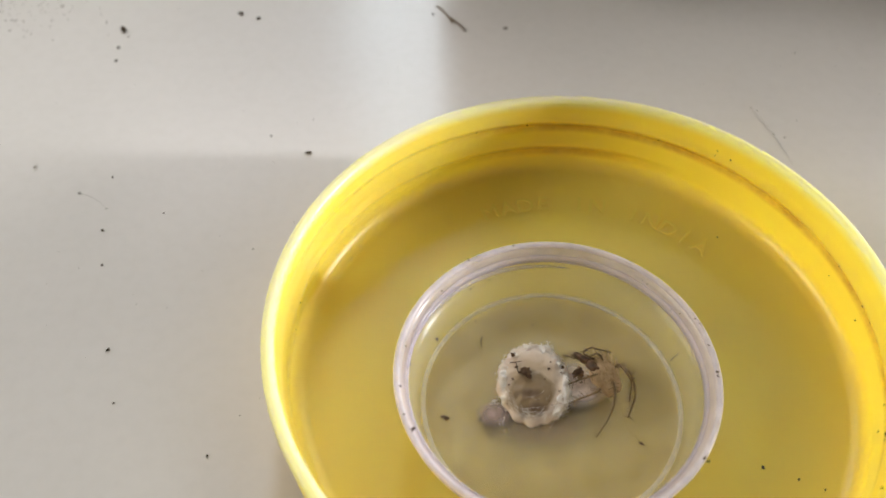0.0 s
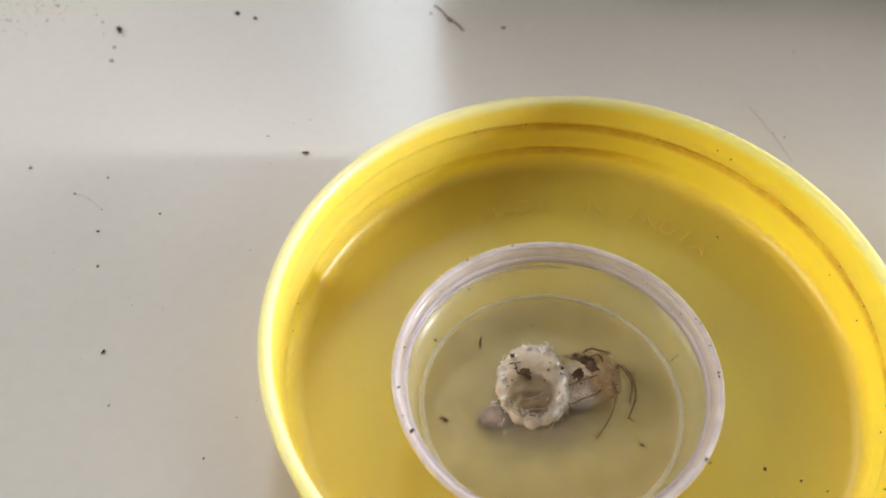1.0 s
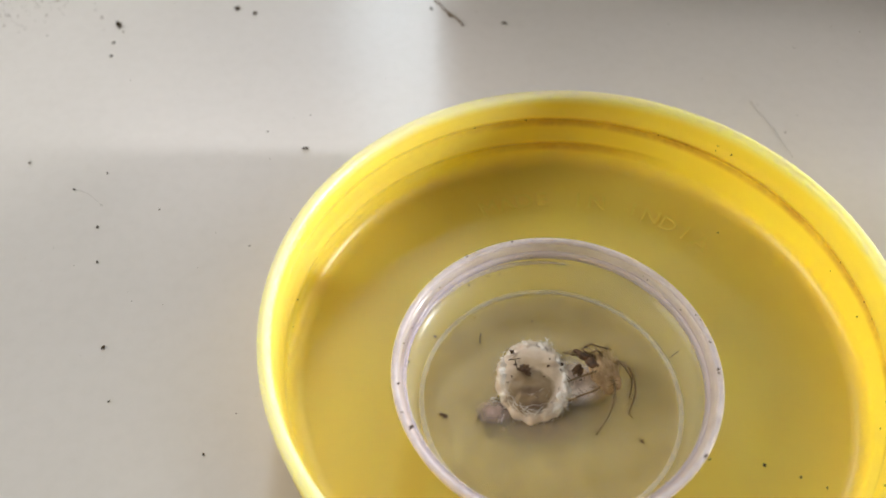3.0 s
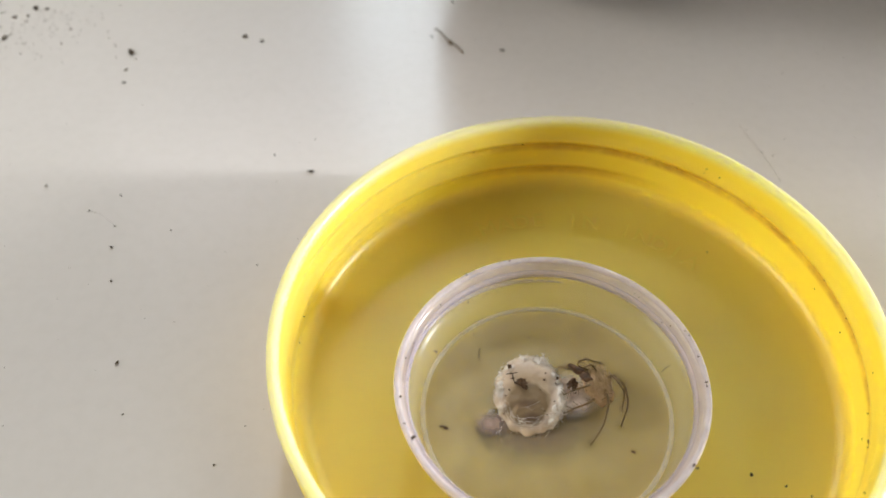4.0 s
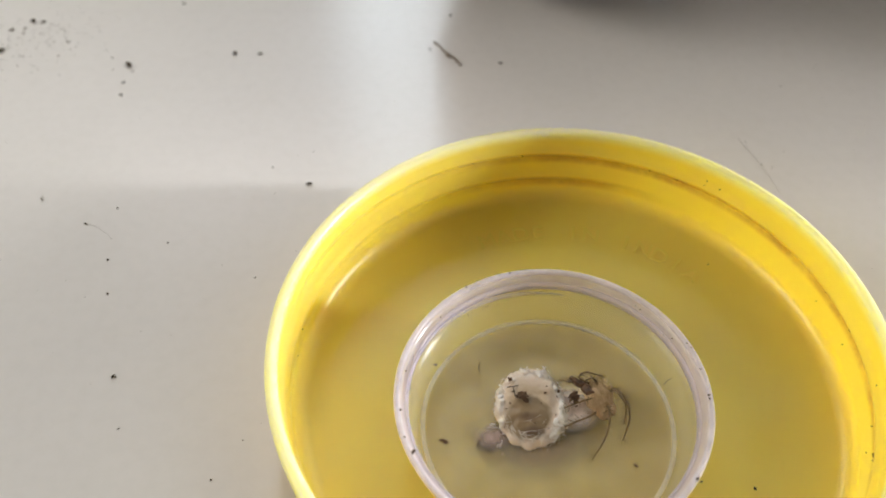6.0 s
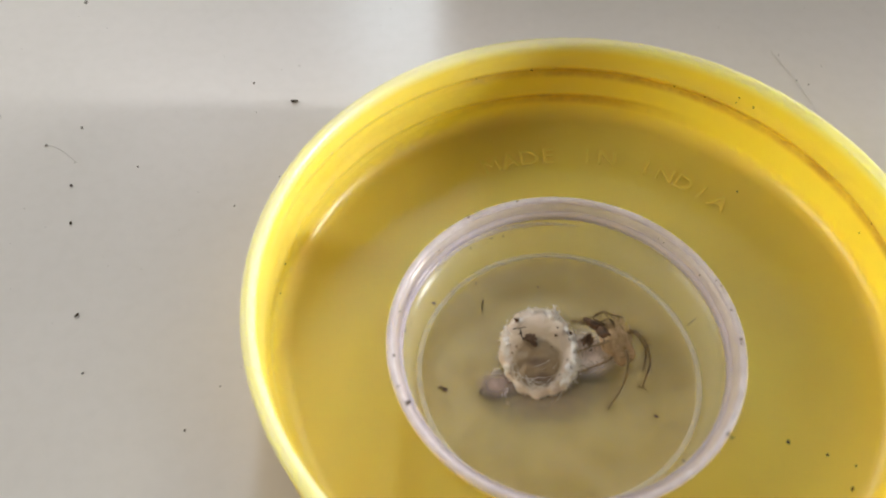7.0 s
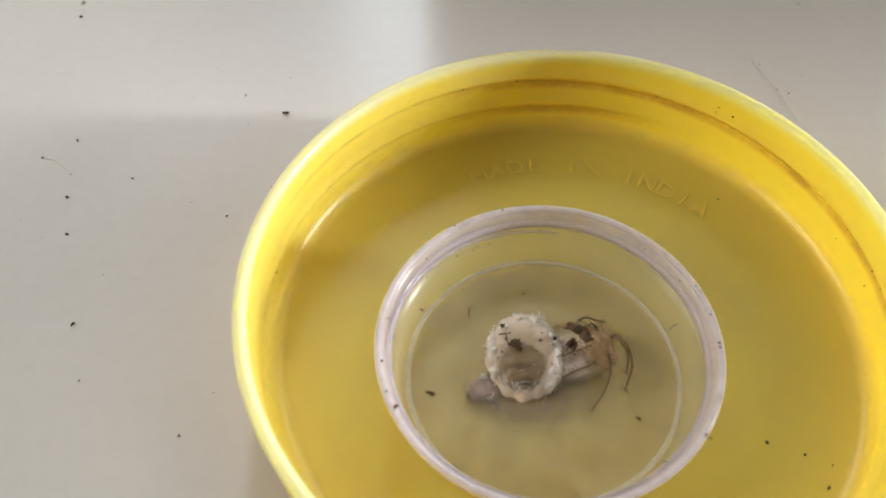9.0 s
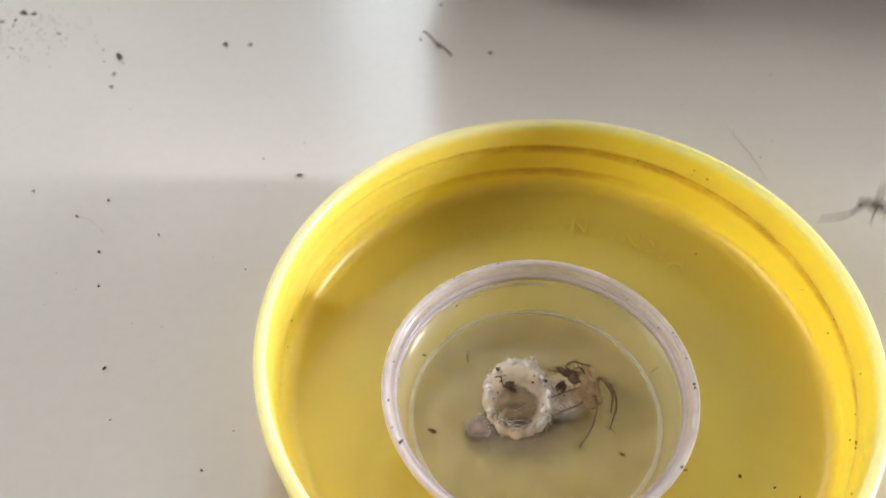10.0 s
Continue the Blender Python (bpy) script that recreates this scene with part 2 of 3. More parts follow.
soil_pale = plain("pale_dust", (0.20, 0.18, 0.16), (0.36, 0.33, 0.29), 1500.0, 0.9, 0.4, 0.0001)
fibre_mat = plain("grey_fibre", (0.34, 0.31, 0.28), (0.50, 0.46, 0.42), 400.0, 0.9)
twig_mat = plain("dry_stalk", (0.16, 0.12, 0.085), (0.30, 0.24, 0.18), 900.0, 0.85, 0.5, 0.0002)
wall_paint = plain("wall_paint", (0.16, 0.15, 0.135), (0.19, 0.18, 0.16), 3.0, 0.8, 0.1, 0.002)
ceiling_paint = plain("ceiling_paint", (0.24, 0.225, 0.215), (0.27, 0.25, 0.24), 3.0, 0.85)
floor_tile = plain("floor_stone", (0.30, 0.27, 0.24), (0.38, 0.35, 0.31), 5.0, 0.5)
leg_wood = plain("table_leg_wood", (0.20, 0.12, 0.07), (0.30, 0.19, 0.11), 20.0, 0.5)
amber = plain("brown_glaze", (0.05, 0.018, 0.011), (0.075, 0.03, 0.018), 30.0, 0.25)
box_card = plain("grey_card", (0.21, 0.19, 0.165), (0.26, 0.235, 0.205), 12.0, 0.7)
insect_dark = plain("insect_body", (0.045, 0.036, 0.028), (0.12, 0.095, 0.075), 2500.0, 0.5)
insect_wing = veil("insect_wing", (0.30, 0.26, 0.24), 0.12, False)


# ---- mesh helpers ----
def finish(bm, name, mat, smooth=True):
    me = bpy.data.meshes.new(name)
    bmesh.ops.recalc_face_normals(bm, faces=bm.faces)
    bm.to_mesh(me)
    bm.free()
    me.materials.append(mat)
    if smooth:
        me.polygons.foreach_set("use_smooth", [True] * len(me.polygons))
    return me


def part(name, bm, mat, parent, label="", smooth=True):
    ob = new(name, finish(bm, name, mat, smooth))
    ob.parent = parent
    return tagged(ob, label)


def thing(name, bm, mat, label, category, group="", kind="", at=None, smooth=True):
    ob = new(name, finish(bm, name, mat, smooth))
    if at:
        ob.matrix_world = at
    return tagged(ob, label, category, group, kind)


def box(bm, x0, x1, y0, y1, z0, z1):
    v = [bm.verts.new((x, y, z)) for x in (x0, x1) for y in (y0, y1) for z in (z0, z1)]
    for f in ((0, 1, 3, 2), (4, 6, 7, 5), (0, 4, 5, 1), (2, 3, 7, 6), (0, 2, 6, 4), (1, 5, 7, 3)):
        bm.faces.new([v[i] for i in f])


def spun(profile, n=160):
    """A closed ring or disc, from its profile of (radius, height)."""
    bm = bmesh.new()
    rings = []
    for r, z in profile:
        if r < 1e-7:
            rings.append([bm.verts.new((0, 0, z))])
        else:
            rings.append([bm.verts.new((r * math.cos(a), r * math.sin(a), z)) for a in (2 * math.pi * i / n for i in range(n))])
    for a, c in zip(rings, rings[1:]):
        for i in range(n):
            j = (i + 1) % n
            q = [a[i % len(a)], a[j % len(a)], c[j % len(c)], c[i % len(c)]]
            q = list(dict.fromkeys(q))
            if len(q) > 2:
                bm.faces.new(q)
    return bm


def arc(cx, cz, r, a0, a1, n):
    return [(cx + r * math.cos(radians(a0 + (a1 - a0) * i / n)), cz + r * math.sin(radians(a0 + (a1 - a0) * i / n))) for i in range(n + 1)]


def tube(bm, pts, radii, n=6):
    """A round limb along pts, closed at both ends."""
    pts = [Vector(p) for p in pts]
    rings = []
    for i, p in enumerate(pts):
        d = (pts[min(i + 1, len(pts) - 1)] - pts[max(i - 1, 0)]).normalized()
        u = d.orthogonal().normalized()
        w = d.cross(u)
        rings.append([bm.verts.new(p + (u * math.cos(2 * math.pi * k / n) + w * math.sin(2 * math.pi * k / n)) * radii[i]) for k in range(n)])
    for a, c in zip(rings, rings[1:]):
        for k in range(n):
            bm.faces.new((a[k], a[(k + 1) % n], c[(k + 1) % n], c[k]))
    bm.faces.new(rings[0][::-1])
    bm.faces.new(rings[-1])


def curved(pts, steps=5):
    """A smooth line through pts."""
    pts = [Vector(p) for p in pts]
    out = []
    for i in range(len(pts) - 1):
        p0, p1, p2, p3 = pts[max(i - 1, 0)], pts[i], pts[i + 1], pts[min(i + 2, len(pts) - 1)]
        for s in range(steps):
            t = s / steps
            out.append(0.5 * ((2 * p1) + (p2 - p0) * t + (2 * p0 - 5 * p1 + 4 * p2 - p3) * t * t + (3 * p1 - p0 - 3 * p2 + p3) * t ** 3))
    return out + [pts[-1]]


def mm_tube(bm, pts, r0, r1, steps=4, n=6):
    line = curved([Vector(p) * MM for p in pts], steps)
    m = len(line) - 1
    tube(bm, line, [(r0 + (r1 - r0) * i / m) * MM for i in range(m + 1)], n)
    return line


def blob(bm, centre, size, rng, rough=0.35, cuts=2, turn=None):
    """An uneven lump."""
    made = bmesh.ops.create_icosphere(bm, subdivisions=cuts, radius=1.0)["verts"]
    off = Vector((rng.uniform(-50, 50), rng.uniform(-50, 50), rng.uniform(-50, 50)))
    for v in made:
        k = 1 + rough * noise.noise(v.co * 1.6 + off) * 1.6
        p = Vector((v.co.x * size[0], v.co.y * size[1], v.co.z * size[2])) * k
        if turn:
            p = turn @ p
        v.co = p + Vector(centre)


# ---- room ----
def wall(name, boxes, mat, label, category="wall"):
    bm = bmesh.new()
    for q in boxes:
        box(bm, *q)
    return thing(name, bm, mat, label, category, kind="structure", smooth=False)


T = 0.12
W0, W1 = WEST_X, EAST_X
N0, N1 = NORTH_Y, NORTH_Y + T
wall("wall_north", [
    (W0 - T, -0.74, N0, N1, FLOOR_Z, ROOF_Z),
    (-0.74, -0.2, N0, N1, FLOOR_Z, 1.08), (-0.74, -0.2, N0, N1, 1.52, ROOF_Z),
    (-0.2, -0.02, N0, N1, FLOOR_Z, 0.48), (-0.2, -0.02, N0, N1, 1.52, ROOF_Z),
    (-0.02, 0.34, N0, N1, FLOOR_Z, ROOF_Z),
    (0.34, 1.16, N0, N1, FLOOR_Z, 0.83), (0.34, 1.16, N0, N1, 1.47, ROOF_Z),
    (1.16, W1 + T, N0, N1, FLOOR_Z, ROOF_Z)], wall_paint, "plain warm grey painted wall with window openings")
wall("wall_east", [
    (W1, W1 + T, SOUTH_Y, -0.92, FLOOR_Z, ROOF_Z), (W1, W1 + T, -0.34, -0.07, FLOOR_Z, ROOF_Z),
    (W1, W1 + T, -0.92, -0.34, FLOOR_Z, 0.91), (W1, W1 + T, -0.92, -0.34, 1.69, ROOF_Z), (W1, W1 + T, 0.04, N0, FLOOR_Z, ROOF_Z),
    (W1, W1 + T, -0.07, 0.04, FLOOR_Z, 0.05), (W1, W1 + T, -0.07, 0.04, 0.45, ROOF_Z)], wall_paint, "plain warm grey painted wall with a window opening and an opening added for fill light")
wall("wall_west", [
    (W0 - T, W0, SOUTH_Y, -0.46, FLOOR_Z, ROOF_Z), (W0 - T, W0, 0.66, N0, FLOOR_Z, ROOF_Z),
    (W0 - T, W0, -0.46, 0.66, FLOOR_Z, 0.64), (W0 - T, W0, -0.46, 0.66, 1.56, ROOF_Z)], wall_paint, "plain warm grey painted wall with an opening added for fill light")
wall("wall_south", [(W0 - T, W1 + T, SOUTH_Y - T, SOUTH_Y, FLOOR_Z, ROOF_Z)], wall_paint, "plain warm grey painted wall")
wall("ceiling", [(W0 - T, W1 + T, SOUTH_Y - T, N1, ROOF_Z, ROOF_Z + T)], ceiling_paint, "plain off-white painted ceiling", "ceiling")
wall("floor", [(W0 - T, W1 + T, SOUTH_Y - T, N1, FLOOR_Z - T, FLOOR_Z)], floor_tile, "plain grey stone floor", "floor")

# ---- table ----
table = tagged(new("table"), "white laminate table with dusty soft-gloss top", "table")
table.matrix_world = pose(0, 0, FLOOR_Z)
H = -FLOOR_Z
bm = bmesh.new()
box(bm, -0.7, 0.7, -0.5, 0.42, H - 0.03, H)
bmesh.ops.bevel(bm, geom=[e for e in bm.edges], offset=0.003, segments=3, affect="EDGES")
part("tabletop", bm, laminate, table, "white laminate tabletop", smooth=False)
for x in (-0.63, 0.63):
    for y in (-0.43, 0.35):
        bm = bmesh.new()
        box(bm, x - 0.025, x + 0.025, y - 0.025, y + 0.025, 0, H - 0.031)
        bmesh.ops.bevel(bm, geom=[e for e in bm.edges], offset=0.003, segments=2, affect="EDGES")
        part("leg", bm, leg_wood, table, "", smooth=False)

# unseen brown bodies behind the lid, added to shade the table and mirror in it
bm = spun([(r * MM, z * MM) for r, z in [(0, 0.5), (7, 0.5), (8, 0), (9.5, 0.4), *arc(0, 28, 27, -64, 0, 10), (27, 88), *arc(15, 88, 12, 10, 80, 6), (14, 101), (14, 112), (15, 113), (15, 115), (0, 115)]], 64)
thing("bottle", bm, amber, "dark reddish-brown round-bottomed bottle shape, unseen, that shades the white table", "bottle", at=pose(0.0052, 0.1235, 0.0))
# box added out of view, dims the table's back right and its reflection
bm = bmesh.new()
box(bm, 0.0183, 0.305, 0, 0.08, 0, 0.181)
bmesh.ops.bevel(bm, geom=[e for e in bm.edges], offset=0.004, segments=3, affect="EDGES")
thing("shade_box", bm, box_card, "plain grey-brown box added unseen to shade the white table", "box", at=pose(0, 0.200, 0), smooth=False)

# unseen blocker, added to keep the low east light off the table's back
bm = bmesh.new()
box(bm, 0.55, 0.65, 0.040, 0.25, 0, 0.33)
bmesh.ops.bevel(bm, geom=[e for e in bm.edges], offset=0.004, segments=3, affect="EDGES")
thing("carton", bm, box_card, "plain grey-brown block added unseen to cut the east light on the table", "carton", smooth=False)

# ---- yellow lid ----
lid = tagged(new("jar_lid"), "yellow plastic screw jar lid lying upturned on the table", "jar lid")
LID_Z = 0.0003
lid.matrix_world = pose(0, 0, LID_Z)
prof = [(0, 0), (41.0, 0), *arc(42.9, 1.5, 1.5, -90, -10, 5), (44.7, 8.0), (45.05, 14.7), *arc(44.2, 15.5, 0.9, 0, 180, 10)]
inner = [(43.3 - 0.4 * ((14.6 - z) / 10.0), z) for z in (14.6 - 0.125 * i for i in range(81))]
prof += inner + [*arc(40.2, 4.3, 2.7, 0, -90, 10), (0, 1.6)]
bm = spun([(r * MM, z * MM) for r, z in prof], 320)
for v in bm.verts:
    r, z = math.hypot(v.co.x, v.co.y) / MM, v.co.z / MM
    if 42.5 < r < 43.4 and 3.8 < z < 14.2:
        # a spiral screw thread with a groove under it, which starts at 175 degrees, runs clockwise and fades at its end
        a = (175 - math.degrees(math.atan2(v.co.y, v.co.x))) % 360
        push = 0.0
        for run in (a, a + 360):
            if run <= 478:
                zt = 11.9 - 7.3 * run / 475
                fade = max(0.0, min(1.0, run / 60, (478 - run) / 40))
                up = z - zt
                push += fade * (0.52 * math.exp(-((up - 1.25) / (0.7 if up < 1.25 else 1.2)) ** 2) - 0.26 * math.exp(-(up / 0.7) ** 2))
        k = (r - push) / r
        v.co.x *= k
        v.co.y *= k
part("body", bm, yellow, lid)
FLOOR_TOP = 1.6 * MM + LID_Z


# raised words along an arc of the lid's floor
WORDS = "MADE IN INDIA"
R_TEXT = 31.6
for i, ch in enumerate(WORDS):
    if ch == " ":
        continue
    a = radians(110.5 - (110.5 - 44.0) * i / (len(WORDS) - 1))
    cu = bpy.data.curves.new("letter", "FONT")
    cu.body, cu.size, cu.extrude, cu.bevel_depth, cu.bevel_resolution, cu.align_x = ch, 4.3 * MM, 0.015 * MM, 0.045 * MM, 1, "CENTER"
    tmp = bpy.data.objects.new("letter", cu)
    me = bpy.data.meshes.new_from_object(tmp)
    bpy.data.objects.remove(tmp)
    me.materials.clear()
    me.materials.append(yellow_letter)
    ob = new("letter", me)
    ob.parent = lid
    ob.matrix_basis = pose(R_TEXT * MM * math.cos(a), R_TEXT * MM * math.sin(a), 1.63 * MM, 0, 0, math.degrees(a) - 90)

# ---- clear cap ----
CX, CY = -4.0, -6.9
cap = tagged(new("clear_cap"), "small clear plastic cap lying open inside the yellow lid", "plastic cap")
cap.matrix_world = pose(CX * MM, CY * MM, FLOOR_TOP + 0.00005)
CH = 12.5 - FLOOR_TOP / MM
sc = lambda pr: [(r * MM, z * MM) for r, z in pr]
part("base", spun(sc([(0, 0.25), (17.2, 0.25), (17.6, 0), (18.6, 0), (19.1, 0.5), (19.15, 1.0), (18.4, 1.25), (0, 1.2)]), 192), cap_floor_mat, cap, "cloudy plastic base")
part("inner_ring", spun(sc(arc(18.8, 1.45, 0.42, 0, 360, 12)), 192), cap_soft_mat, cap, "pale moulded ring")
part("wall", spun(sc([(19.2, 0.5), (19.9, 1.2), (21.2, CH - 2.8), (20.6, CH - 2.8), (19.55, 3.0), (19.3, 1.6), (19.2, 0.5)]), 192), cap_wall_mat, cap)
part("collar", spun(sc([(21.25, CH - 2.8), (22.25, CH - 2.6), (22.5, CH - 0.6), (21.9, CH - 0.6), (21.5, CH - 1.5), (21.2, CH - 2.3), (20.65, CH - 2.8), (21.25, CH - 2.8)]), 192), cap_collar_mat, cap, "lilac-tinted clear collar")
part("bead", spun(sc([(21.0 + 0.34 * math.cos(radians(a)), CH - 2.25 + 0.75 * math.sin(radians(a))) for a in range(0, 361, 30)]), 192), cap_band_mat, cap, "lilac moulded bead")
part("rim", spun(sc(arc(22.25, CH - 0.40, 0.48, 0, 360, 10)), 192), cap_rim_mat, cap, "milky rounded rim")
# a short moulded thread that runs down the inside of the wall and thins out
bm = bmesh.new()
rings = []
for i in range(49):
    f = i / 48
    a = radians(178 - 100 * f)
    zc = 9.2 - 4.0 * f + 1.6 * f * f
    w = math.sin(math.pi * min(1.0, 0.08 + f * 0.92)) ** 0.5
    rr = 20.75 - 0.32 * (9.2 - zc) / 3
    ring = []
    for k in range(8):
        b2 = 2 * math.pi * k / 8
        r = rr + 0.28 * w * math.cos(b2)
        ring.append(bm.verts.new((r * math.cos(a) * MM, r * math.sin(a) * MM, (zc + 0.62 * w * math.sin(b2)) * MM)))
    rings.append(ring)
for p, q in zip(rings, rings[1:]):
    for k in range(8):
        bm.faces.new((p[k], p[(k + 1) % 8], q[(k + 1) % 8], q[k]))
bm.faces.new(rings[0][::-1])
bm.faces.new(rings[-1])
part("thread", bm, cap_band_mat, cap, "lilac moulded screw thread")
CAP_TOP = FLOOR_TOP + 1.25 * MM

# ---- egg sac ----
rng = random.Random(5)
SX, SY, SZ = -5.5, -4.3, CAP_TOP / MM
sac = tagged(new("egg_sac"), "torn white silk spider egg sac with brownish middle", "egg sac")
sac.matrix_world = pose(SX * MM, SY * MM, SZ * MM)


BUMPS = [(3.6, -2.2, 0.75, 2.0, 0.9), (2.7, -4.9, 0.7, 0.9, 0.5), (-5.5, 0.0, 0.5, 0.9, 0.7), (1.6, 6.0, 0.55, 0.5, 1.0), (-5.9, -2.8, 0.9, 0.6, 0.7),
         (-1.5, 5.4, 0.5, 0.45, 0.6), (-3.9, 3.8, 0.8, 0.5, 0.7), (2.2, 2.6, 0.9, 1.3, 0.4), (-4.6, -5.2, 1.0, 0.6, 0.5)]


def sac_height(x, y):
    """Height of the silk bag over its base, in millimetres."""
    r = math.hypot((x + 0.8) / 5.5, y / 6.8)
    if r >= 1:
        return 0.0
    h = 2.75 * (1 - r ** 2.4) ** 0.55
    sunk = ((x + 1.4) / 4.2) ** 2 + ((y + 2.1) / 5.0) ** 2
    h -= 0.28 * math.exp(-sunk ** 2.2)
    for bx, by, wx, wy, up in BUMPS:
        h += up * math.exp(-((x - bx) / wx) ** 2 - ((y - by) / wy) ** 2)
    return max(0.0, h)


bm = bmesh.new()
NA, NR = 180, 56
last = None
for j in range(NR + 1):
    k = 1.0 - j / NR
    ring = []
    for i in range(NA):
        a = 2 * math.pi * i / NA
        u = Vector((math.cos(a), math.sin(a), 0))
        out = 1 + k * k * (0.06 * noise.noise(u * 1.7 + Vector((3, 1, 7))) + 0.075 * noise.noise(u * 4.3 + Vector((9, 2, 1))) + 0.035 * noise.noise(u * 11) * (1 + u.y))
        x, y = 5.5 * k * u.x - 0.8, 6.8 * k * u.y
        z = sac_height(x * 0.999, y * 0.999)
        fold = 0.06 * k ** 3 * noise.noise(Vector((a * 5.0, k * 1.2, 3)))
        z += (fold + 0.22 * noise.noise(Vector((x, y, 2)) * 0.6) + (0.06 + 0.20 * k ** 3) * noise.noise(Vector((x, y, 5)) * 1.4)) * min(1, z)
        ring.append(bm.verts.new(((x + 0.8) * out * MM - 0.8 * MM, y * out * MM, max(0.0, z) * MM)))
    if last:
        for i in range(NA):
            n2 = (i + 1) % NA
            bm.faces.new((last[i], last[n2], ring[n2], ring[i]))
    last = ring
bm.faces.new(last)
part("dome", bm, silk, sac)

# ragged wisps and tufts round the edge
bm = bmesh.new()
for x, y, ts in ((3.9, -0.6, 0.9), (3.8, -2.2, 1.1), (3.0, -4.4, 0.8), (-5.5, -0.6, 0.8), (1.6, 6.4, 1.0), (-1.5, 5.7, 0.8), (-3.9, 4.0, 0.8), (-5.6, 0.1, 0.8), (-6.3, -2.8, 1.0), (-5.8, -5.4, 0.8), (3.7, -1.4, 1.0), (3.4, -3.4, 1.0), (2.4, -5.4, 0.7), (3.0, 2.4, 0.6), (-4.9, 2.4, 0.6), (0.4, 5.9, 0.6)):
    a = math.atan2(y, x + 0.8)
    for _ in range(7):
        ln = ts * rng.uniform(0.5, 1.1)
        q = (x + rng.uniform(-0.5, 0.5), y + rng.uniform(-0.5, 0.5))
        b2 = a + rng.uniform(-1.2, 1.2)
        p0 = Vector((q[0], q[1], sac_height(q[0], q[1]) * 0.97))
        p2 = p0 + Vector((math.cos(b2) * ln, math.sin(b2) * ln, rng.uniform(-0.2, 0.35)))
        p1 = (p0 + p2) / 2 + Vector((rng.uniform(-0.2, 0.2), rng.uniform(-0.2, 0.2), rng.uniform(0.0, 0.25)))
        mm_tube(bm, [p0, p1, p2], rng.uniform(0.05, 0.12), 0.02, 4, 5)
# torn flakes of silk, in loose clusters
for _ in range(16):
    a, k0 = rng.uniform(-2.6, 3.4), rng.uniform(0.80, 1.0)
    for _ in range(rng.randint(2, 5)):
        k, a2 = k0 + rng.uniform(-0.07, 0.05), a + rng.uniform(-0.13, 0.13)
        x, y = 5.5 * k * math.cos(a2) - 0.8, 6.8 * k * math.sin(a2)
        w = rng.uniform(0.2, 0.5)
        tilt = Matrix.Rotation(a2, 3, "Z") @ Matrix.Rotation(rng.uniform(-0.6, 0.9), 3, "Y")
        blob(bm, (x * MM, y * MM, (sac_height(x, y) + 0.08) * MM), (w * MM, w * rng.uniform(0.5, 1.4) * MM, 0.13 * MM), rng, 0.7, 2, tilt)
tagged(part("silk_fluff", bm, strand_mat, sac, "ragged white silk tufts"), kind="stuff")
bm = bmesh.new()
for i in range(230):
    a = rng.uniform(0, 2 * math.pi)
    k = rng.uniform(0.78, 1.0)
    b2, k2 = a + rng.uniform(-0.6, 0.6), min(1.08, k + rng.uniform(-0.15, 0.2))
    p, q = (5.5 * k * math.cos(a) - 0.8, 6.8 * k * math.sin(a)), (5.6 * k2 * math.cos(b2) - 0.8, 6.9 * k2 * math.sin(b2))
    pts = []
    for t in (0, 0.33, 0.66, 1):
        x, y = p[0] + (q[0] - p[0]) * t, p[1] + (q[1] - p[1]) * t
        pts.append(((x + rng.uniform(-0.2, 0.2)) * MM, (y + rng.uniform(-0.2, 0.2)) * MM, (sac_height(x, y) + 0.05 + rng.uniform(0, 0.2)) * MM))
    tube(bm, curved(pts, 3), [rng.uniform(0.012, 0.032) * MM] * 10, 3)
# pale creases over the sunken brown middle
for line, w in (([(-4.4, -3.8), (-3.0, -3.2), (-1.6, -3.2), (0.0, -2.5), (1.3, -1.6)], 0.07), ([(-1.6, -3.2), (-0.8, -3.6), (0.0, -3.4)], 0.06), ([(0.2, -5.4), (1.2, -4.4), (2.0, -3.2)], 0.09),
                ([(-1.4, -6.0), (0.2, -5.2), (1.6, -5.2), (2.6, -4.8)], 0.09), ([(-0.6, -4.9), (0.6, -4.7), (1.8, -4.0)], 0.06), ([(-4.0, -5.0), (-2.4, -5.9), (-0.6, -6.1)], 0.10), ([(0.6, -3.6), (1.2, -2.6), (1.4, -1.4)], 0.06)):
    pts = curved([Vector((x, y, sac_height(x, y) + 0.02)) * MM for x, y in line], 4)
    tube(bm, pts, [w * 0.26 * (0.6 + 0.4 * math.sin(i * 1.7)) * MM for i in range(len(pts))], 5)
tagged(part("silk_fuzz", bm, strand_mat, sac, "fine white silk strands"), kind="stuff")
bm = bmesh.new()
blob(bm, (-6.6 * MM, -4.8 * MM, 0.2 * MM), (3.3 * MM, 2.5 * MM, 0.12 * MM), rng, 0.15, 3)
part("silk_lobe", bm, veil_mauve, sac, "thin mauve-grey silk lobe")
bm = bmesh.new()
blob(bm, (5.0 * MM, 0.0 * MM, 0.7 * MM), (5.6 * MM, 4.6 * MM, 0.10 * MM), rng, 0.15, 4)
part("silk_sheet", bm, veil_white, sac, "thin white silk sheet under the spider")
# a thin brown sheet that paints the sac's shade on the cap floor
bm = bmesh.new()
blob(bm, (-0.4 * MM, -6.4 * MM, 0.10 * MM), (9.0 * MM, 5.2 * MM, 0.08 * MM), rng, 0.15, 4)
part("sac_shade", bm, veil_shade, sac, "thin mauve-brown sheet painted as the shade below the sac")

# ---- spider ----
spider = tagged(new("spider"), "dead tan lynx spider with spiny legs on the egg sac", "spider")
spider.matrix_world = pose(0, 0, 0)


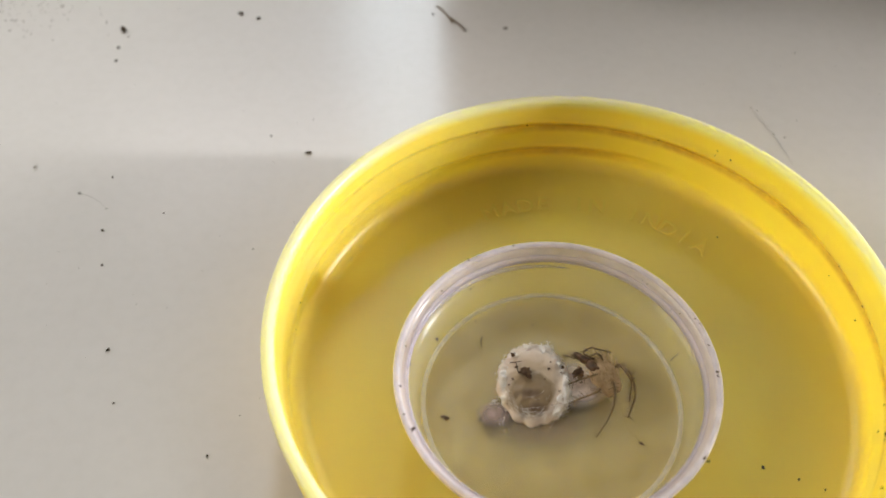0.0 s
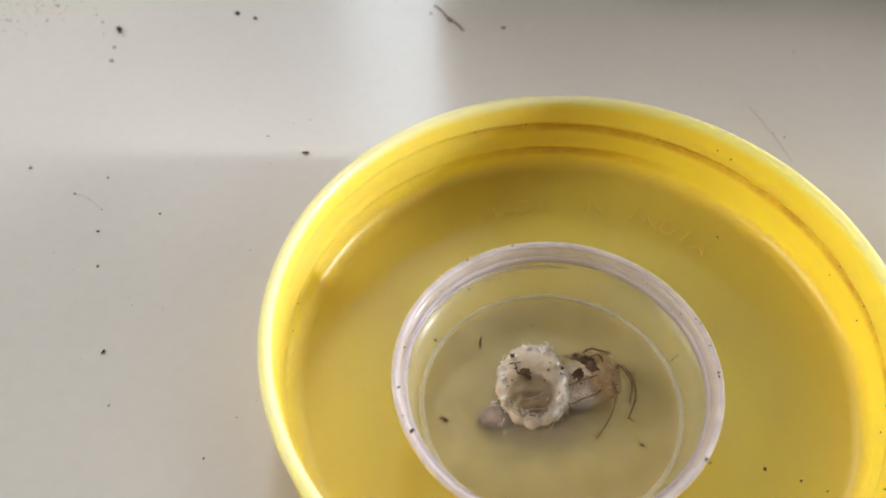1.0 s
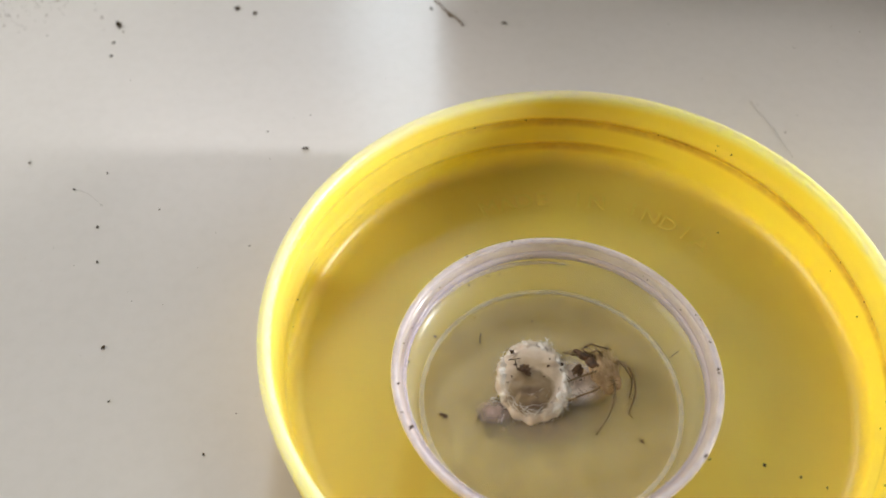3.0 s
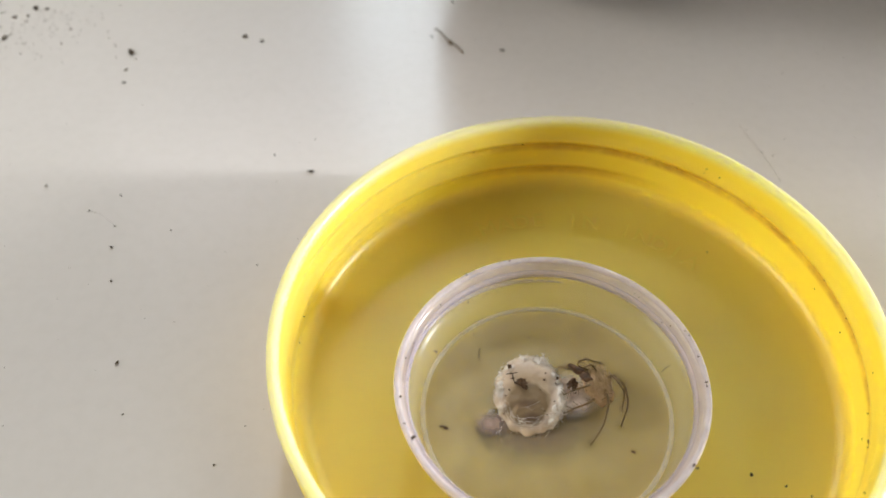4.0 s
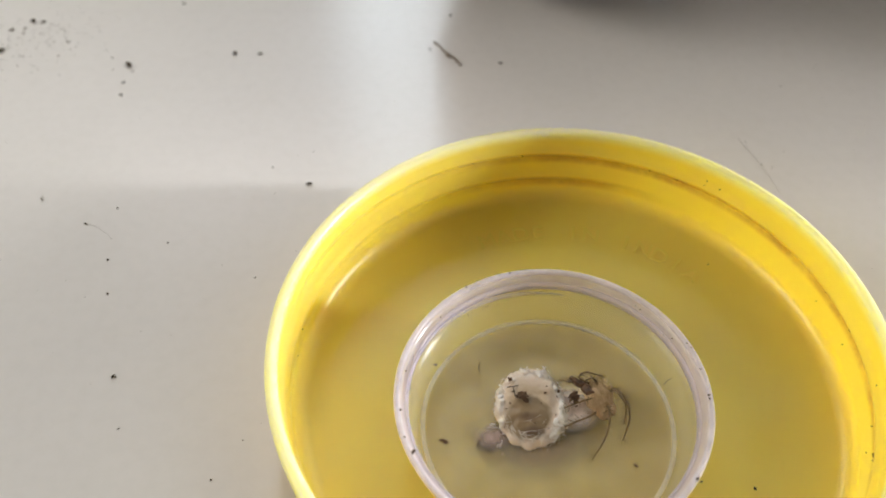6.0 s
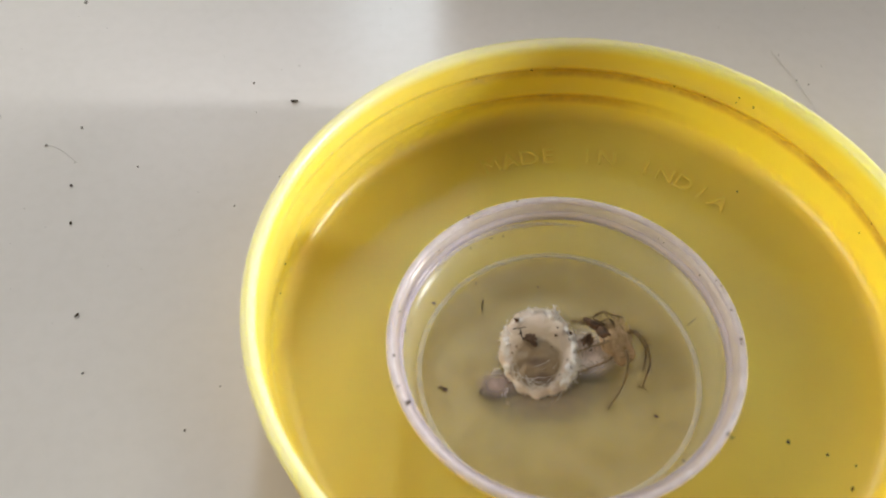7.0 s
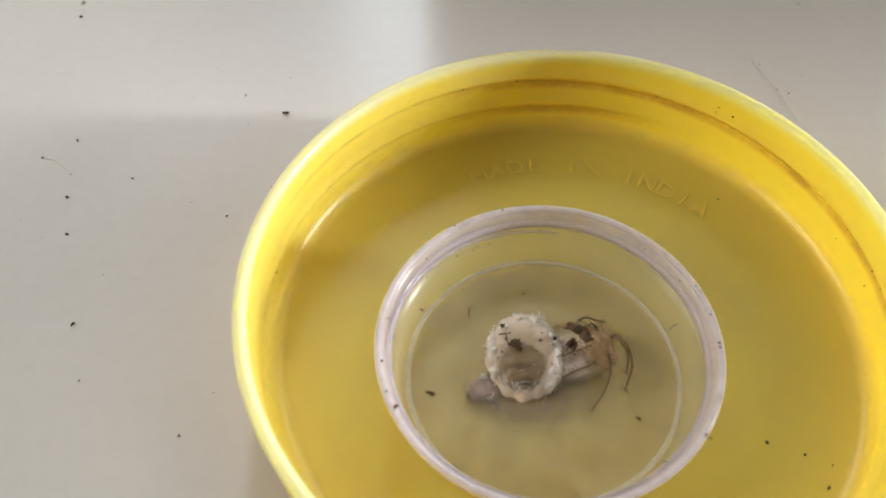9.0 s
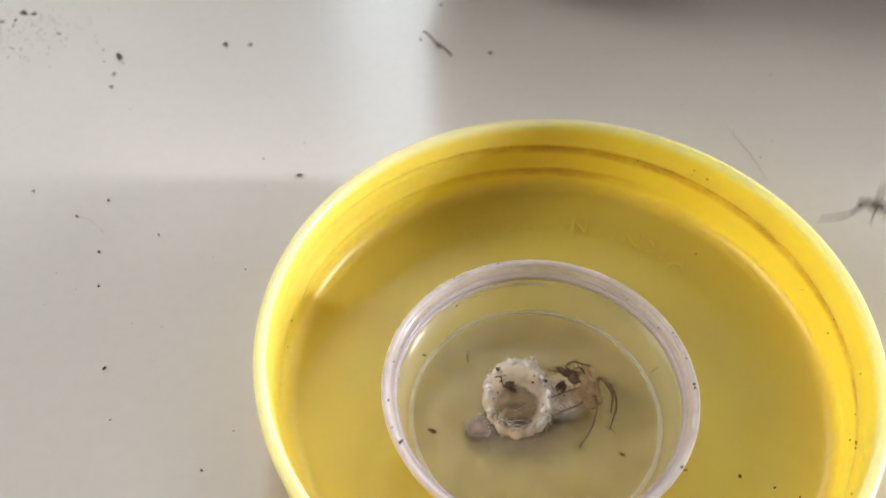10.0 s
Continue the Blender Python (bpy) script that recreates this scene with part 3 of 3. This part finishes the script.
def lens(bm, centre, axis, length, wide, high):
    d = Vector(axis).normalized()
    side = Vector((0, 0, 1)).cross(d).normalized()
    turn = Matrix((d, side, d.cross(side))).transposed()
    blob(bm, Vector(centre) * MM, (length * MM, wide * MM, high * MM), rng, 0.3, 3, turn)


bm = bmesh.new()
lens(bm, (0.7, -1.5, 6.2), (3.0, -2.7, 0.2), 1.35, 0.48, 0.6)
lens(bm, (1.3, -1.7, 6.3), (3.0, -2.4, 0.2), 1.0, 0.3, 0.5)
part("head", bm, spider_dark, spider, "dark brown glossy head")
bm = bmesh.new()
lens(bm, (2.3, -2.9, 6.1), (3.0, -2.2, -0.2), 1.2, 0.7, 0.7)
part("thorax", bm, spider_dark, spider, "dark brown thorax")
bm = bmesh.new()
lens(bm, (4.0, -4.2, 5.2), (0.6, -2.0, -0.2), 3.0, 1.9, 1.2)
part("abdomen", bm, spider_tan, spider, "tan shrivelled abdomen")
bm = bmesh.new()
for i in range(300):
    a, k = rng.uniform(0, 2 * math.pi), rng.random() ** 0.5
    x, y = 4.1 + 1.9 * k * math.cos(a), -4.5 + 3.0 * k * math.sin(a)
    z = 5.2 + 1.2 * math.sqrt(max(0.0, 1 - k * k)) + 0.05
    out = Vector((rng.uniform(-0.5, 0.0), rng.uniform(0.9, 1.9), 0)) + Vector((math.cos(a), math.sin(a), 0)) * 0.45 * k
    r0 = rng.uniform(0.025, 0.07)
    mm_tube(bm, [(x, y, z), (x + out.x * 0.5, y + out.y * 0.5, z + rng.uniform(0.1, 0.35)), (x + out.x, y + out.y, z + rng.uniform(-0.1, 0.3))], r0, r0 * 0.4, 2, 4)
for i in range(12):
    x, y = 6.0 - 0.33 * i, -2.5 - 0.10 * i + 0.25 * math.sin(i * 2.1)
    n = 2.2 - 0.05 * i + 0.3 * math.sin(i * 3.3)
    mm_tube(bm, [(x, y, 6.2), (x - 0.15, y - n * 0.45, 6.85), (x - 0.35, y - n, 6.65)], 0.055, 0.03, 3, 5)
tagged(part("body_hairs", bm, hair_mat, spider, "orange stripes of stiff hair"), kind="stuff")

LEGS = [
    [(2.5, -1.8, 6.4), (1.0, -0.8, 6.6), (2.1, -0.3, 7.2), (3.5, -0.6, 7.0), (5.2, -0.4, 6.0)],
    [(5.8, -3.0, 6.2), (6.2, -3.4, 7.0), (7.4, -4.6, 7.0), (8.0, -7.1, 5.8), (7.4, -8.8, 4.4), (6.9, -9.9, 3.5)],
    [(5.6, -3.0, 6.2), (6.0, -3.1, 7.0), (7.0, -4.9, 7.0), (7.6, -5.8, 6.0), (7.2, -7.7, 4.5)],
    [(4.8, -5.4, 6.0), (4.9, -6.5, 6.6), (4.8, -8.2, 6.0), (4.0, -10.4, 4.8), (2.0, -12.9, 3.4)],
    [(3.0, -6.5, 5.8), (1.9, -7.4, 6.2), (-0.3, -8.1, 5.8), (-1.7, -8.5, 5.0)],
    [(2.7, -4.2, 6.2), (1.8, -4.7, 6.5), (-0.0, -5.2, 6.2), (-1.6, -5.7, 5.8)],
    [(0.4, -1.0, 6.0), (-0.5, -1.7, 6.6), (-1.1, -1.3, 6.4), (-1.9, -0.6, 5.6)],
    [(3.9, -1.9, 6.2), (3.0, -1.2, 7.0), (1.9, -1.5, 6.6)],]
for pts in LEGS:
    bm = bmesh.new()
    line = mm_tube(bm, pts, 0.20, 0.09, 5, 7)
    for i in range(2, len(line) - 1):
        if rng.random() < 0.8:
            for s in rng.choice(((-1, 1), (1,), (-1,))):
                d = (line[i + 1] - line[i - 1]).normalized()
                side = d.cross(Vector((0, 0, 1))).normalized() * s
                tip = line[i] + (side * rng.uniform(0.5, 1.1) + d * rng.uniform(0.2, 0.8) + Vector((0, 0, rng.uniform(0, 0.3)))) * MM
                tube(bm, [line[i], (line[i] + tip) / 2, tip], [0.058 * MM, 0.048 * MM, 0.028 * MM], 4)
    part("leg", bm, spider_leg, spider, "thin grey-brown spiny leg")

# ---- crumbs and specks ----
def specks(rows, mat, name, label, z, group, squash=0.6, seed=1):
    """Loose crumbs: x, y and width in millimetres, lying at height z (a number or a function of x and y)."""
    rg = random.Random(seed)
    for x, y, w in rows:
        bm = bmesh.new()
        s = w * 0.45 * MM
        h = s * squash
        turn = Matrix.Rotation(rg.uniform(0, 3.1), 3, "Z")
        blob(bm, (0, 0, h * 0.8), (s * rg.uniform(0.8, 1.2), s * rg.uniform(0.55, 0.9), h), rg, 0.9, 3 if w > 0.5 else 2, turn)
        if w > 0.7:
            blob(bm, (s * rg.uniform(-0.8, 0.8), s * rg.uniform(-0.8, 0.8), h * 0.6), (s * 0.5, s * 0.4, h * 0.6), rg, 0.8, 2)
        low = min(v.co.z for v in bm.verts)
        zz = z(x, y) if callable(z) else z
        thing(name, bm, mat, label, "speck", group, at=pose(x * MM, y * MM, zz - low), smooth=False)


TABLE_SPECKS = [
    (-119.2, 91.1, 1.15), (-115.3, 102.3, 1.1), (-112.7, 102.2, 0.7), (-89.0, 85.3, 1.2), (-88.9, 79.4, 0.55), (-88.3, 75.1, 0.6),
    (-60.3, 89.1, 0.65), (-81.3, 109.2, 0.55), (-17.3, 103.4, 0.67), (-22.0, 90.2, 0.64), (-6.4, 84.9, 0.76),
    (-53.0, 52.3, 0.5), (-45.3, 47.6, 0.85), (-81.1, 41.6, 0.45), (-86.2, 37.7, 0.43), (-79.8, 28.8, 0.52), (-78.0, 21.1, 0.5),
    (-69.8, 32.8, 0.4), (-52.7, 24.4, 0.35), (-72.9, 4.1, 0.6), (-69.8, -5.3, 0.32), (-50.3, -7.5, 0.28), (-54.1, -14.0, 0.38)]
specks(TABLE_SPECKS, soil, "soil_speck", "tiny dark soil crumb on the white table", 0.0, "crumbs on the table", 0.5, 3)
specks([(-124.8, 104.4, 0.6), (-113.1, 101.8, 0.6), (-110.7, 101.4, 0.4), (-119.6, 99.1, 0.7), (-116.2, 97.5, 0.5), (-104.9, 94.2, 0.5),
        (-118.4, 92.4, 0.5), (-113.8, 89.0, 0.4), (-111.9, 88.8, 0.4), (-105.7, 89.0, 0.45), (-113.9, 85.6, 0.4), (-93.3, 88.0, 0.4),
        (-92.1, 83.9, 0.35), (-87.6, 83.1, 0.5)], soil_brown, "soil_speck", "small brown soil crumb on the white table", 0.0, "crumbs on the table", 0.4, 17)
PALE_SPECKS = [
    (-119.3, 99.2, 0.8), (-104.7, 94.4, 0.4), (-103.7, 91.4, 0.4), (-93.5, 88.5, 0.4), (-45.3, 56.8, 0.34), (-80.4, 33.9, 0.32), (-70.4, 13.0, 0.2),
    (-91.2, 3.4, 0.28), (-88.0, -7.2, 0.2), (-96.3, 44.4, 0.5), (45.4, 51.0, 0.45), (48.9, 55.7, 0.25), (53.5, 76.2, 0.3), (68.5, 81.3, 0.22),
    (-121.6, 95.2, 0.55), (-123.0, 100.8, 0.55), (-114.6, 89.4, 0.5), (-116.4, 99.6, 0.7), (-108.2, 94.4, 0.5), (43.5, 52.0, 0.4), (41.9, 58.7, 0.3)]
specks(PALE_SPECKS, soil_pale, "dust_speck", "tiny grey dust grain on the white table", 0.0, "dust on the table", 0.4, 4)
LID_SPECKS = [(25.2, -17.0, 0.5), (29.8, -18.7, 0.36), (33.0, -20.3, 0.34), (31.7, -23.3, 0.5), (27.0, 25.0, 0.38)]
specks(LID_SPECKS, soil, "soil_speck", "tiny dark soil crumb on the lid's floor", FLOOR_TOP, "crumbs in the lid", 0.5, 5)
CAP_SPECKS = [(-20.8, 3.8, 0.5), (-14.7, 7.1, 0.45), (-5.8, 6.4, 0.42), (-19.3, -9.8, 0.7), (-19.9, -9.5, 0.5), (10.8, -19.9, 0.36), (-1.0, -24.2, 0.3), (8.3, -13.9, 0.55), (-17.0, 8.2, 0.25)]
specks(CAP_SPECKS, soil_brown, "soil_speck", "tiny dark soil crumb inside the clear cap", CAP_TOP, "crumbs in the cap", 0.5, 6)
specks([(-11.0, -11.8, 0.55), (-10.4, -11.5, 0.3), (9.6, -12.2, 0.3), (12.3, -0.7, 0.35), (11.9, -2.6, 0.3), (11.6, -4.8, 0.3), (11.1, -10.0, 0.3), (11.3, -6.6, 0.25),
        (8.9, -15.3, 0.3), (9.9, -13.7, 0.35), (1.6, -20.7, 0.3), (2.6, -20.2, 0.25), (-2.2, 3.9, 0.3), (2.6, 6.3, 0.3)], soil_brown_pale, "dust_speck", "faint brown smudge of dirt on the cap floor", CAP_TOP, "smudges in the cap", 0.12, 16)
SAC_SPECKS = [(-7.6, -3.7, 1.5), (-8.2, -3.4, 0.9), (-7.2, -4.4, 1.0), (-9.4, -0.6, 0.8), (-9.0, -2.6, 0.5), (-3.9, -1.9, 0.36), (-4.2, -3.0, 0.4), (-3.4, 0.2, 0.3), (-2.1, -2.4, 0.6), (-2.4, -3.4, 0.3), (-4.9, -4.7, 0.3), (-2.9, -6.5, 0.3),
              (-6.1, -7.9, 0.3), (-10.2, -5.3, 0.36), (-10.5, -7.9, 0.34), (-10.8, -8.8, 0.4), (-8.8, -10.3, 0.3), (-7.7, -10.3, 0.3), (-4.1, -8.6, 0.3), (-4.5, -8.1, 0.25), (-9.6, -4.5, 0.4), (-4.6, 1.6, 0.25), (-6.9, -9.2, 0.25)]
specks(SAC_SPECKS, soil_brown, "soil_speck", "dark brown crumb clinging to the egg sac", lambda x, y: (SZ + sac_height(x - SX, y - SY)) * MM, "crumbs on the egg sac", 0.5, 7)
specks([(0.0, -3.3, 1.5), (0.35, -4.1, 0.8), (0.5, -4.8, 0.4)], soil_brown, "soil_speck", "dark brown crumb on thin silk", (SZ + 1.6) * MM, "crumbs on the egg sac", 0.5, 8)


def clinging(rows, ox, oy, radius, group, label, seed):
    """Crumbs on the inside of an upright round wall: compass angle, height and width in millimetres."""
    rg = random.Random(seed)
    for a, z, w in rows:
        bm = bmesh.new()
        blob(bm, (0, 0, 0), (w * 0.45 * MM, w * rg.uniform(0.3, 0.45) * MM, w * rg.uniform(0.3, 0.5) * MM), rg, 0.5, 1)
        r = radius - w * 0.12
        thing("soil_speck", bm, soil, label, "speck", group, smooth=False,
              at=pose((ox + r * math.cos(radians(a))) * MM, (oy + r * math.sin(radians(a))) * MM, z * MM, rg.uniform(0, 90), 0, a + rg.uniform(-60, 60)))


LID_WALL = [
    (92.9, 11.9, 0.35), (96.8, 11.7, 0.5), (109, 11.8, 0.3), (66, 11.1, 0.5), (69, 11.6, 0.35), (59.3, 11.0, 0.3), (52.6, 13.5, 0.35), (52.8, 12.4, 0.35), (52.2, 11.7, 0.3), (49.2, 13.0, 0.45), (47.7, 12.1, 0.35), (39.9, 12.2, 0.25),
    (26.1, 11.8, 0.4), (16.5, 10.3, 0.3), (17.6, 7.0, 0.25), (6.5, 10.1, 0.45), (6.1, 6.8, 0.4), (168.2, 6.2, 0.35), (173.4, 4.4, 0.4)]
LID_RIGHT = [
    (2.6, 10.2, 0.42), (3.7, 10.3, 0.25), (-1.2, 10.5, 0.3), (-2, 10.4, 0.32), (-5.9, 10.3, 0.4), (-7.5, 10.2, 0.42), (-9.2, 10, 0.4), (-11.6, 10.1, 0.32), (-13.6, 10.3, 0.36), (-16.1, 10.3, 0.3), (-14.4, 8.5, 0.3), (-18.3, 9.8, 0.45),
    (-21.7, 9.7, 0.95), (-22.4, 9.3, 0.5), (-18.5, 6.3, 0.35), (-35.2, 13.1, 0.35), (-8.1, 12, 0.28)]
clinging(LID_RIGHT, 0, 0, 43.0, "crumbs on the lid wall", "tiny dark soil crumb on the yellow lid wall", 14)
clinging(LID_WALL, 0, 0, 43.0, "crumbs on the lid wall", "tiny dark soil crumb on the yellow lid wall", 11)
CAP_WALL = [
    (101.4, 9.9, 0.3), (119.1, 9.6, 0.3), (108.5, 6.6, 0.4), (114.4, 7.2, 0.3), (113.2, 7.0, 0.3), (115.6, 6.5, 0.3), (121.1, 7, 0.25), (123.2, 7, 0.45), (95.8, 6.6, 0.25), (94.8, 6.3, 0.3), (139.2, 11.8, 0.35), (139.5, 7.4, 0.3),
    (47.5, 11.9, 0.25), (45.2, 11.7, 0.32), (49.1, 9.3, 0.35), (41.5, 7.8, 0.25), (43.8, 6.2, 0.22), (31.5, 10.5, 0.25), (26.7, 11.8, 0.3), (-5.1, 6.8, 0.25), (-0.6, 4.5, 0.22), (168, 6.3, 0.36), (-178.3, 8.4, 0.3), (161.6, 11.8, 0.25)]
clinging(CAP_WALL, CX, CY, 21.1, "crumbs on the cap wall", "tiny dark crumb on the clear cap wall", 12)
RIM_SPECKS = [
    (-23.7, -16.2, 0.6), (-25.0, -14.0, 0.4), (-25.6, -9.7, 0.36), (13.9, -20.5, 0.45), (14.3, -20.9, 0.42), (-25.0, -3.3, 0.32), (-15.9, 12.0, 0.42), (-14.7, 12.8, 0.25), (-10.6, 14.4, 0.25), (-8.9, 14.8, 0.45),
    (16.6, 1.1, 0.3), (17.1, 0.3, 0.3), (17.7, -3.4, 0.36), (18.0, -7.8, 0.4), (18.0, -8.4, 0.36)]
specks(RIM_SPECKS, soil, "soil_speck", "tiny dark crumb on the clear cap's rim", 12.5 * MM, "crumbs on the cap rim", 0.5, 13)

# dust too fine to count
bm = bmesh.new()
rgd = random.Random(21)
for i in range(150):
    x, y = rgd.gauss(-113, 8), rgd.gauss(96, 6)
    w = rgd.uniform(0.08, 0.26)
    blob(bm, (x * MM, y * MM, w * 0.2 * MM), (w * MM, w * 0.7 * MM, w * 0.25 * MM), rgd, 0.4, 1)
for i in range(160):
    x, y = rgd.uniform(-125, 90), rgd.uniform(-40, 115)
    if math.hypot(x, y) < 47:
        continue
    w = rgd.uniform(0.05, 0.13)
    blob(bm, (x * MM, y * MM, w * 0.2 * MM), (w * MM, w * 0.7 * MM, w * 0.25 * MM), rgd, 0.4, 1)
thing("table_dust", bm, soil_pale, "thin scatter of fine grey dust on the white table", "dust", kind="stuff", smooth=False)


def stalk(pts, r0, r1, mat, label, name="dry_stalk"):
    bm = bmesh.new()
    mm_tube(bm, pts, r0, r1, 5, 6)
    return thing(name, bm, mat, label, "plant scrap")


bm = bmesh.new()
mm_tube(bm, [(-21.3, 92.8, 0.4), (-20.2, 91.6, 0.5), (-18.4, 88.4, 0.5), (-16.6, 86.4, 0.5), (-15.2, 84.0, 0.4)], 0.17, 0.2, 5, 6)
blob(bm, (-17.9 * MM, 87.6 * MM, 0.5 * MM), (0.5 * MM, 0.8 * MM, 0.4 * MM), rng, 0.4, 2, Matrix.Rotation(0.6, 3, "Z"))
thing("dry_stalk", bm, twig_mat, "short dry brown plant stalk lying on the table", "plant scrap")
stalk([(40.7, 59.9, 0.06), (42.0, 56.0, 0.06), (43.5, 52.0, 0.06), (45.2, 44.2, 0.06)], 0.03, 0.015, fibre_mat, "fine grey fibre lying on the table", "fibre")
stalk([(-86.2, 37.7, 0.1), (-84.0, 37.0, 0.1), (-81.5, 35.0, 0.1), (-80.4, 33.9, 0.1)], 0.03, 0.016, fibre_mat, "fine grey fibre lying on the table", "fibre")
stalk([(-13.7, 4.3, CAP_TOP / MM + 0.1), (-14.0, 3.3, CAP_TOP / MM + 0.1), (-13.9, 2.4, CAP_TOP / MM + 0.1)], 0.1, 0.08, soil, "tiny dark splinter in the clear cap", "splinter")

stalk([(-9.9, -1.8, 5.5), (-9.1, -1.9, 5.8), (-8.2, -1.7, 5.8)], 0.09, 0.06, soil, "tiny dark splinter on the egg sac", "splinter")
stalk([(-9.0, -1.9, 5.8), (-8.9, -2.8, 5.8), (-8.7, -3.7, 5.7)], 0.1, 0.07, soil, "tiny dark splinter on the egg sac", "splinter")
stalk([(14.6, -0.4, 3.6), (15.2, 0.2, 3.7), (15.9, 0.6, 3.7)], 0.09, 0.06, soil, "tiny dark splinter in the clear cap", "splinter")
stalk([(-96.5, 45.2, 0.1), (-95.8, 44.3, 0.1), (-96.2, 43.2, 0.1)], 0.03, 0.016, fibre_mat, "fine grey fibre lying on the table", "fibre")

bm = bmesh.new()
blob(bm, (0, 0, 0.00025), (0.0005, 0.0004, 0.00027), rng, 0.6, 3)
low = min(v.co.z for v in bm.verts)
nudged = thing("soil_speck", bm, soil, "dark soil crumb on the white table, knocked by the gnat", "speck", "crumbs on the table", at=pose(-0.0644, 0.0908, -low), smooth=False)
nudged_z = -low


# ---- flying insect ----
def gnat():
    ob = tagged(new("gnat"), "small dark gnat with long trailing legs, in flight", "insect")
    bm = bmesh.new()
    blob(bm, (0, 0, 0), (1.35 * MM, 0.95 * MM, 0.95 * MM), rng, 0.1, 3)
    part("thorax", bm, insect_dark, ob)
    bm = bmesh.new()
    blob(bm, (1.35 * MM, 0, -0.15 * MM), (0.5 * MM, 0.5 * MM, 0.5 * MM), rng, 0.1, 3)
    part("head", bm, insect_dark, ob)
    bm = bmesh.new()
    mm_tube(bm, [(-0.4, 0, 0), (-1.7, 0, -0.1), (-3.1, 0, -0.4)], 0.68, 0.3, 4, 10)
    part("abdomen", bm, insect_dark, ob)
    for s in (-1, 1):
        for x0, pts in ((0.4, [(1.1, 0.8, -0.5), (1.9, 0.9, -1.1)]), (0.0, [(-0.1, 1.1, -0.4), (-0.3, 2.3, -0.9), (0.1, 3.1, -1.2)]), (-0.3, [(-1.6, 0.6, 0.0)])):
            bm = bmesh.new()
            line = [(x0, 0.3 * s, -0.3)] + [(x, y * s, z) for x, y, z in pts]
            if x0 < 0:
                line += [(-2.6, -1.3 + 0.3 * s, -0.3), (-3.9, -3.2 + 0.22 * s, -0.6), (-5.6, -4.4 + 0.12 * s, -0.8), (-8.2, -5.8 + 0.06 * s, -1.0)]
            mm_tube(bm, line, 0.16, 0.08, 4, 5)
            part("leg", bm, insect_dark, ob)
    wings = []
    for s in (-1, 1):
        bm = bmesh.new()
        top = [bm.verts.new((x * MM, y * s * MM, 0.03 * MM)) for x, y in ((0, 0), (0.5, 1.2), (0.3, 2.6), (-0.3, 3.3), (-0.9, 2.8), (-1.0, 1.5), (-0.5, 0.3))]
        low = [bm.verts.new((v.co.x, v.co.y, -0.01 * MM)) for v in top]
        bm.faces.new(top)
        bm.faces.new(low[::-1])
        for i in range(7):
            bm.faces.new((top[i], low[i], low[(i + 1) % 7], top[(i + 1) % 7]))
        w = part("wing", bm, insect_wing, ob, "thin smoky wing", smooth=False)
        w.matrix_basis = pose(0.1 * MM, 0.3 * s * MM, 0.5 * MM)
        wings.append((w, s))
    return ob, wings


fly, fly_wings = gnat()


def motions():
    """The gnat's flight: it crosses over the table twice."""
    rows = [(0.0, pose(-0.135, 0.190, 0.05, 0, 0, -20)), (4.0, pose(-0.095, 0.150, 0.04, 0, 0, 10)), (4.5, pose(-0.070, 0.104, 0.022, 0, 0, 60)),
            (4.7, pose(-0.0662, 0.0812, 0.018, 0, -15, 82)), (4.8, pose(-0.0636, 0.0795, 0.018, 10, -10, 85)), (4.9, pose(-0.0619, 0.0701, 0.018, 0, 0, 96)),
            (5.0, pose(-0.0524, 0.045, 0.018, 0, 0, 92)), (5.1, pose(-0.0405, 0.0378, 0.018, 0, -10, 36)), (5.2, pose(-0.0350, 0.0735, 0.018, 0, -10, 66)),
            (5.4, pose(-0.030, 0.150, 0.030, 0, -15, 70)), (6.3, pose(0.120, 0.200, 0.060, 0, 0, 0)), (8.0, pose(0.180, 0.090, 0.050, 0, 0, -80)), (9.2, pose(0.095, -0.030, 0.020, 0, 0, -110)),
            (9.5, pose(0.0515, 0.0130, 0.014, 0, 0, -115)), (9.6, pose(0.0518, 0.0317, 0.014, 0, -5, -62)), (9.7, pose(0.0464, 0.0375, 0.014, 0, 0, 5)),
            (9.8, pose(0.0520, 0.0401, 0.014, 0, 0, 25)), (9.9, pose(0.0602, 0.0362, 0.014, 0, 0, -8)), (10.0, pose(0.0545, 0.0249, 0.014, 0, 0, -25))]
    walk(fly, rows)
    a, c = pose(-0.0644, 0.0908, nudged_z), pose(-0.0660, 0.0893, nudged_z, 0, 0, 40)
    walk(nudged, [(0.0, a), (4.6, a), (4.7, pose(-0.0656, 0.0899, nudged_z, 0, 0, 25)), (4.9, c), (10.0, c)])
    for w, s in fly_wings:
        beat = [(0.0, pose(0.1 * MM, 0.3 * s * MM, 0.5 * MM, 20 * s, 0, 0))]
        for first, end in ((4.5, 5.4), (9.4, 10.0)):
            n = round((end - first) * 15)
            beat += [(first + i / 15, pose(0.1 * MM, 0.3 * s * MM, 0.5 * MM, (42 if i % 2 else -12) * s, 0, 0)) for i in range(n + 1)]
        walk(w, beat)


motions()
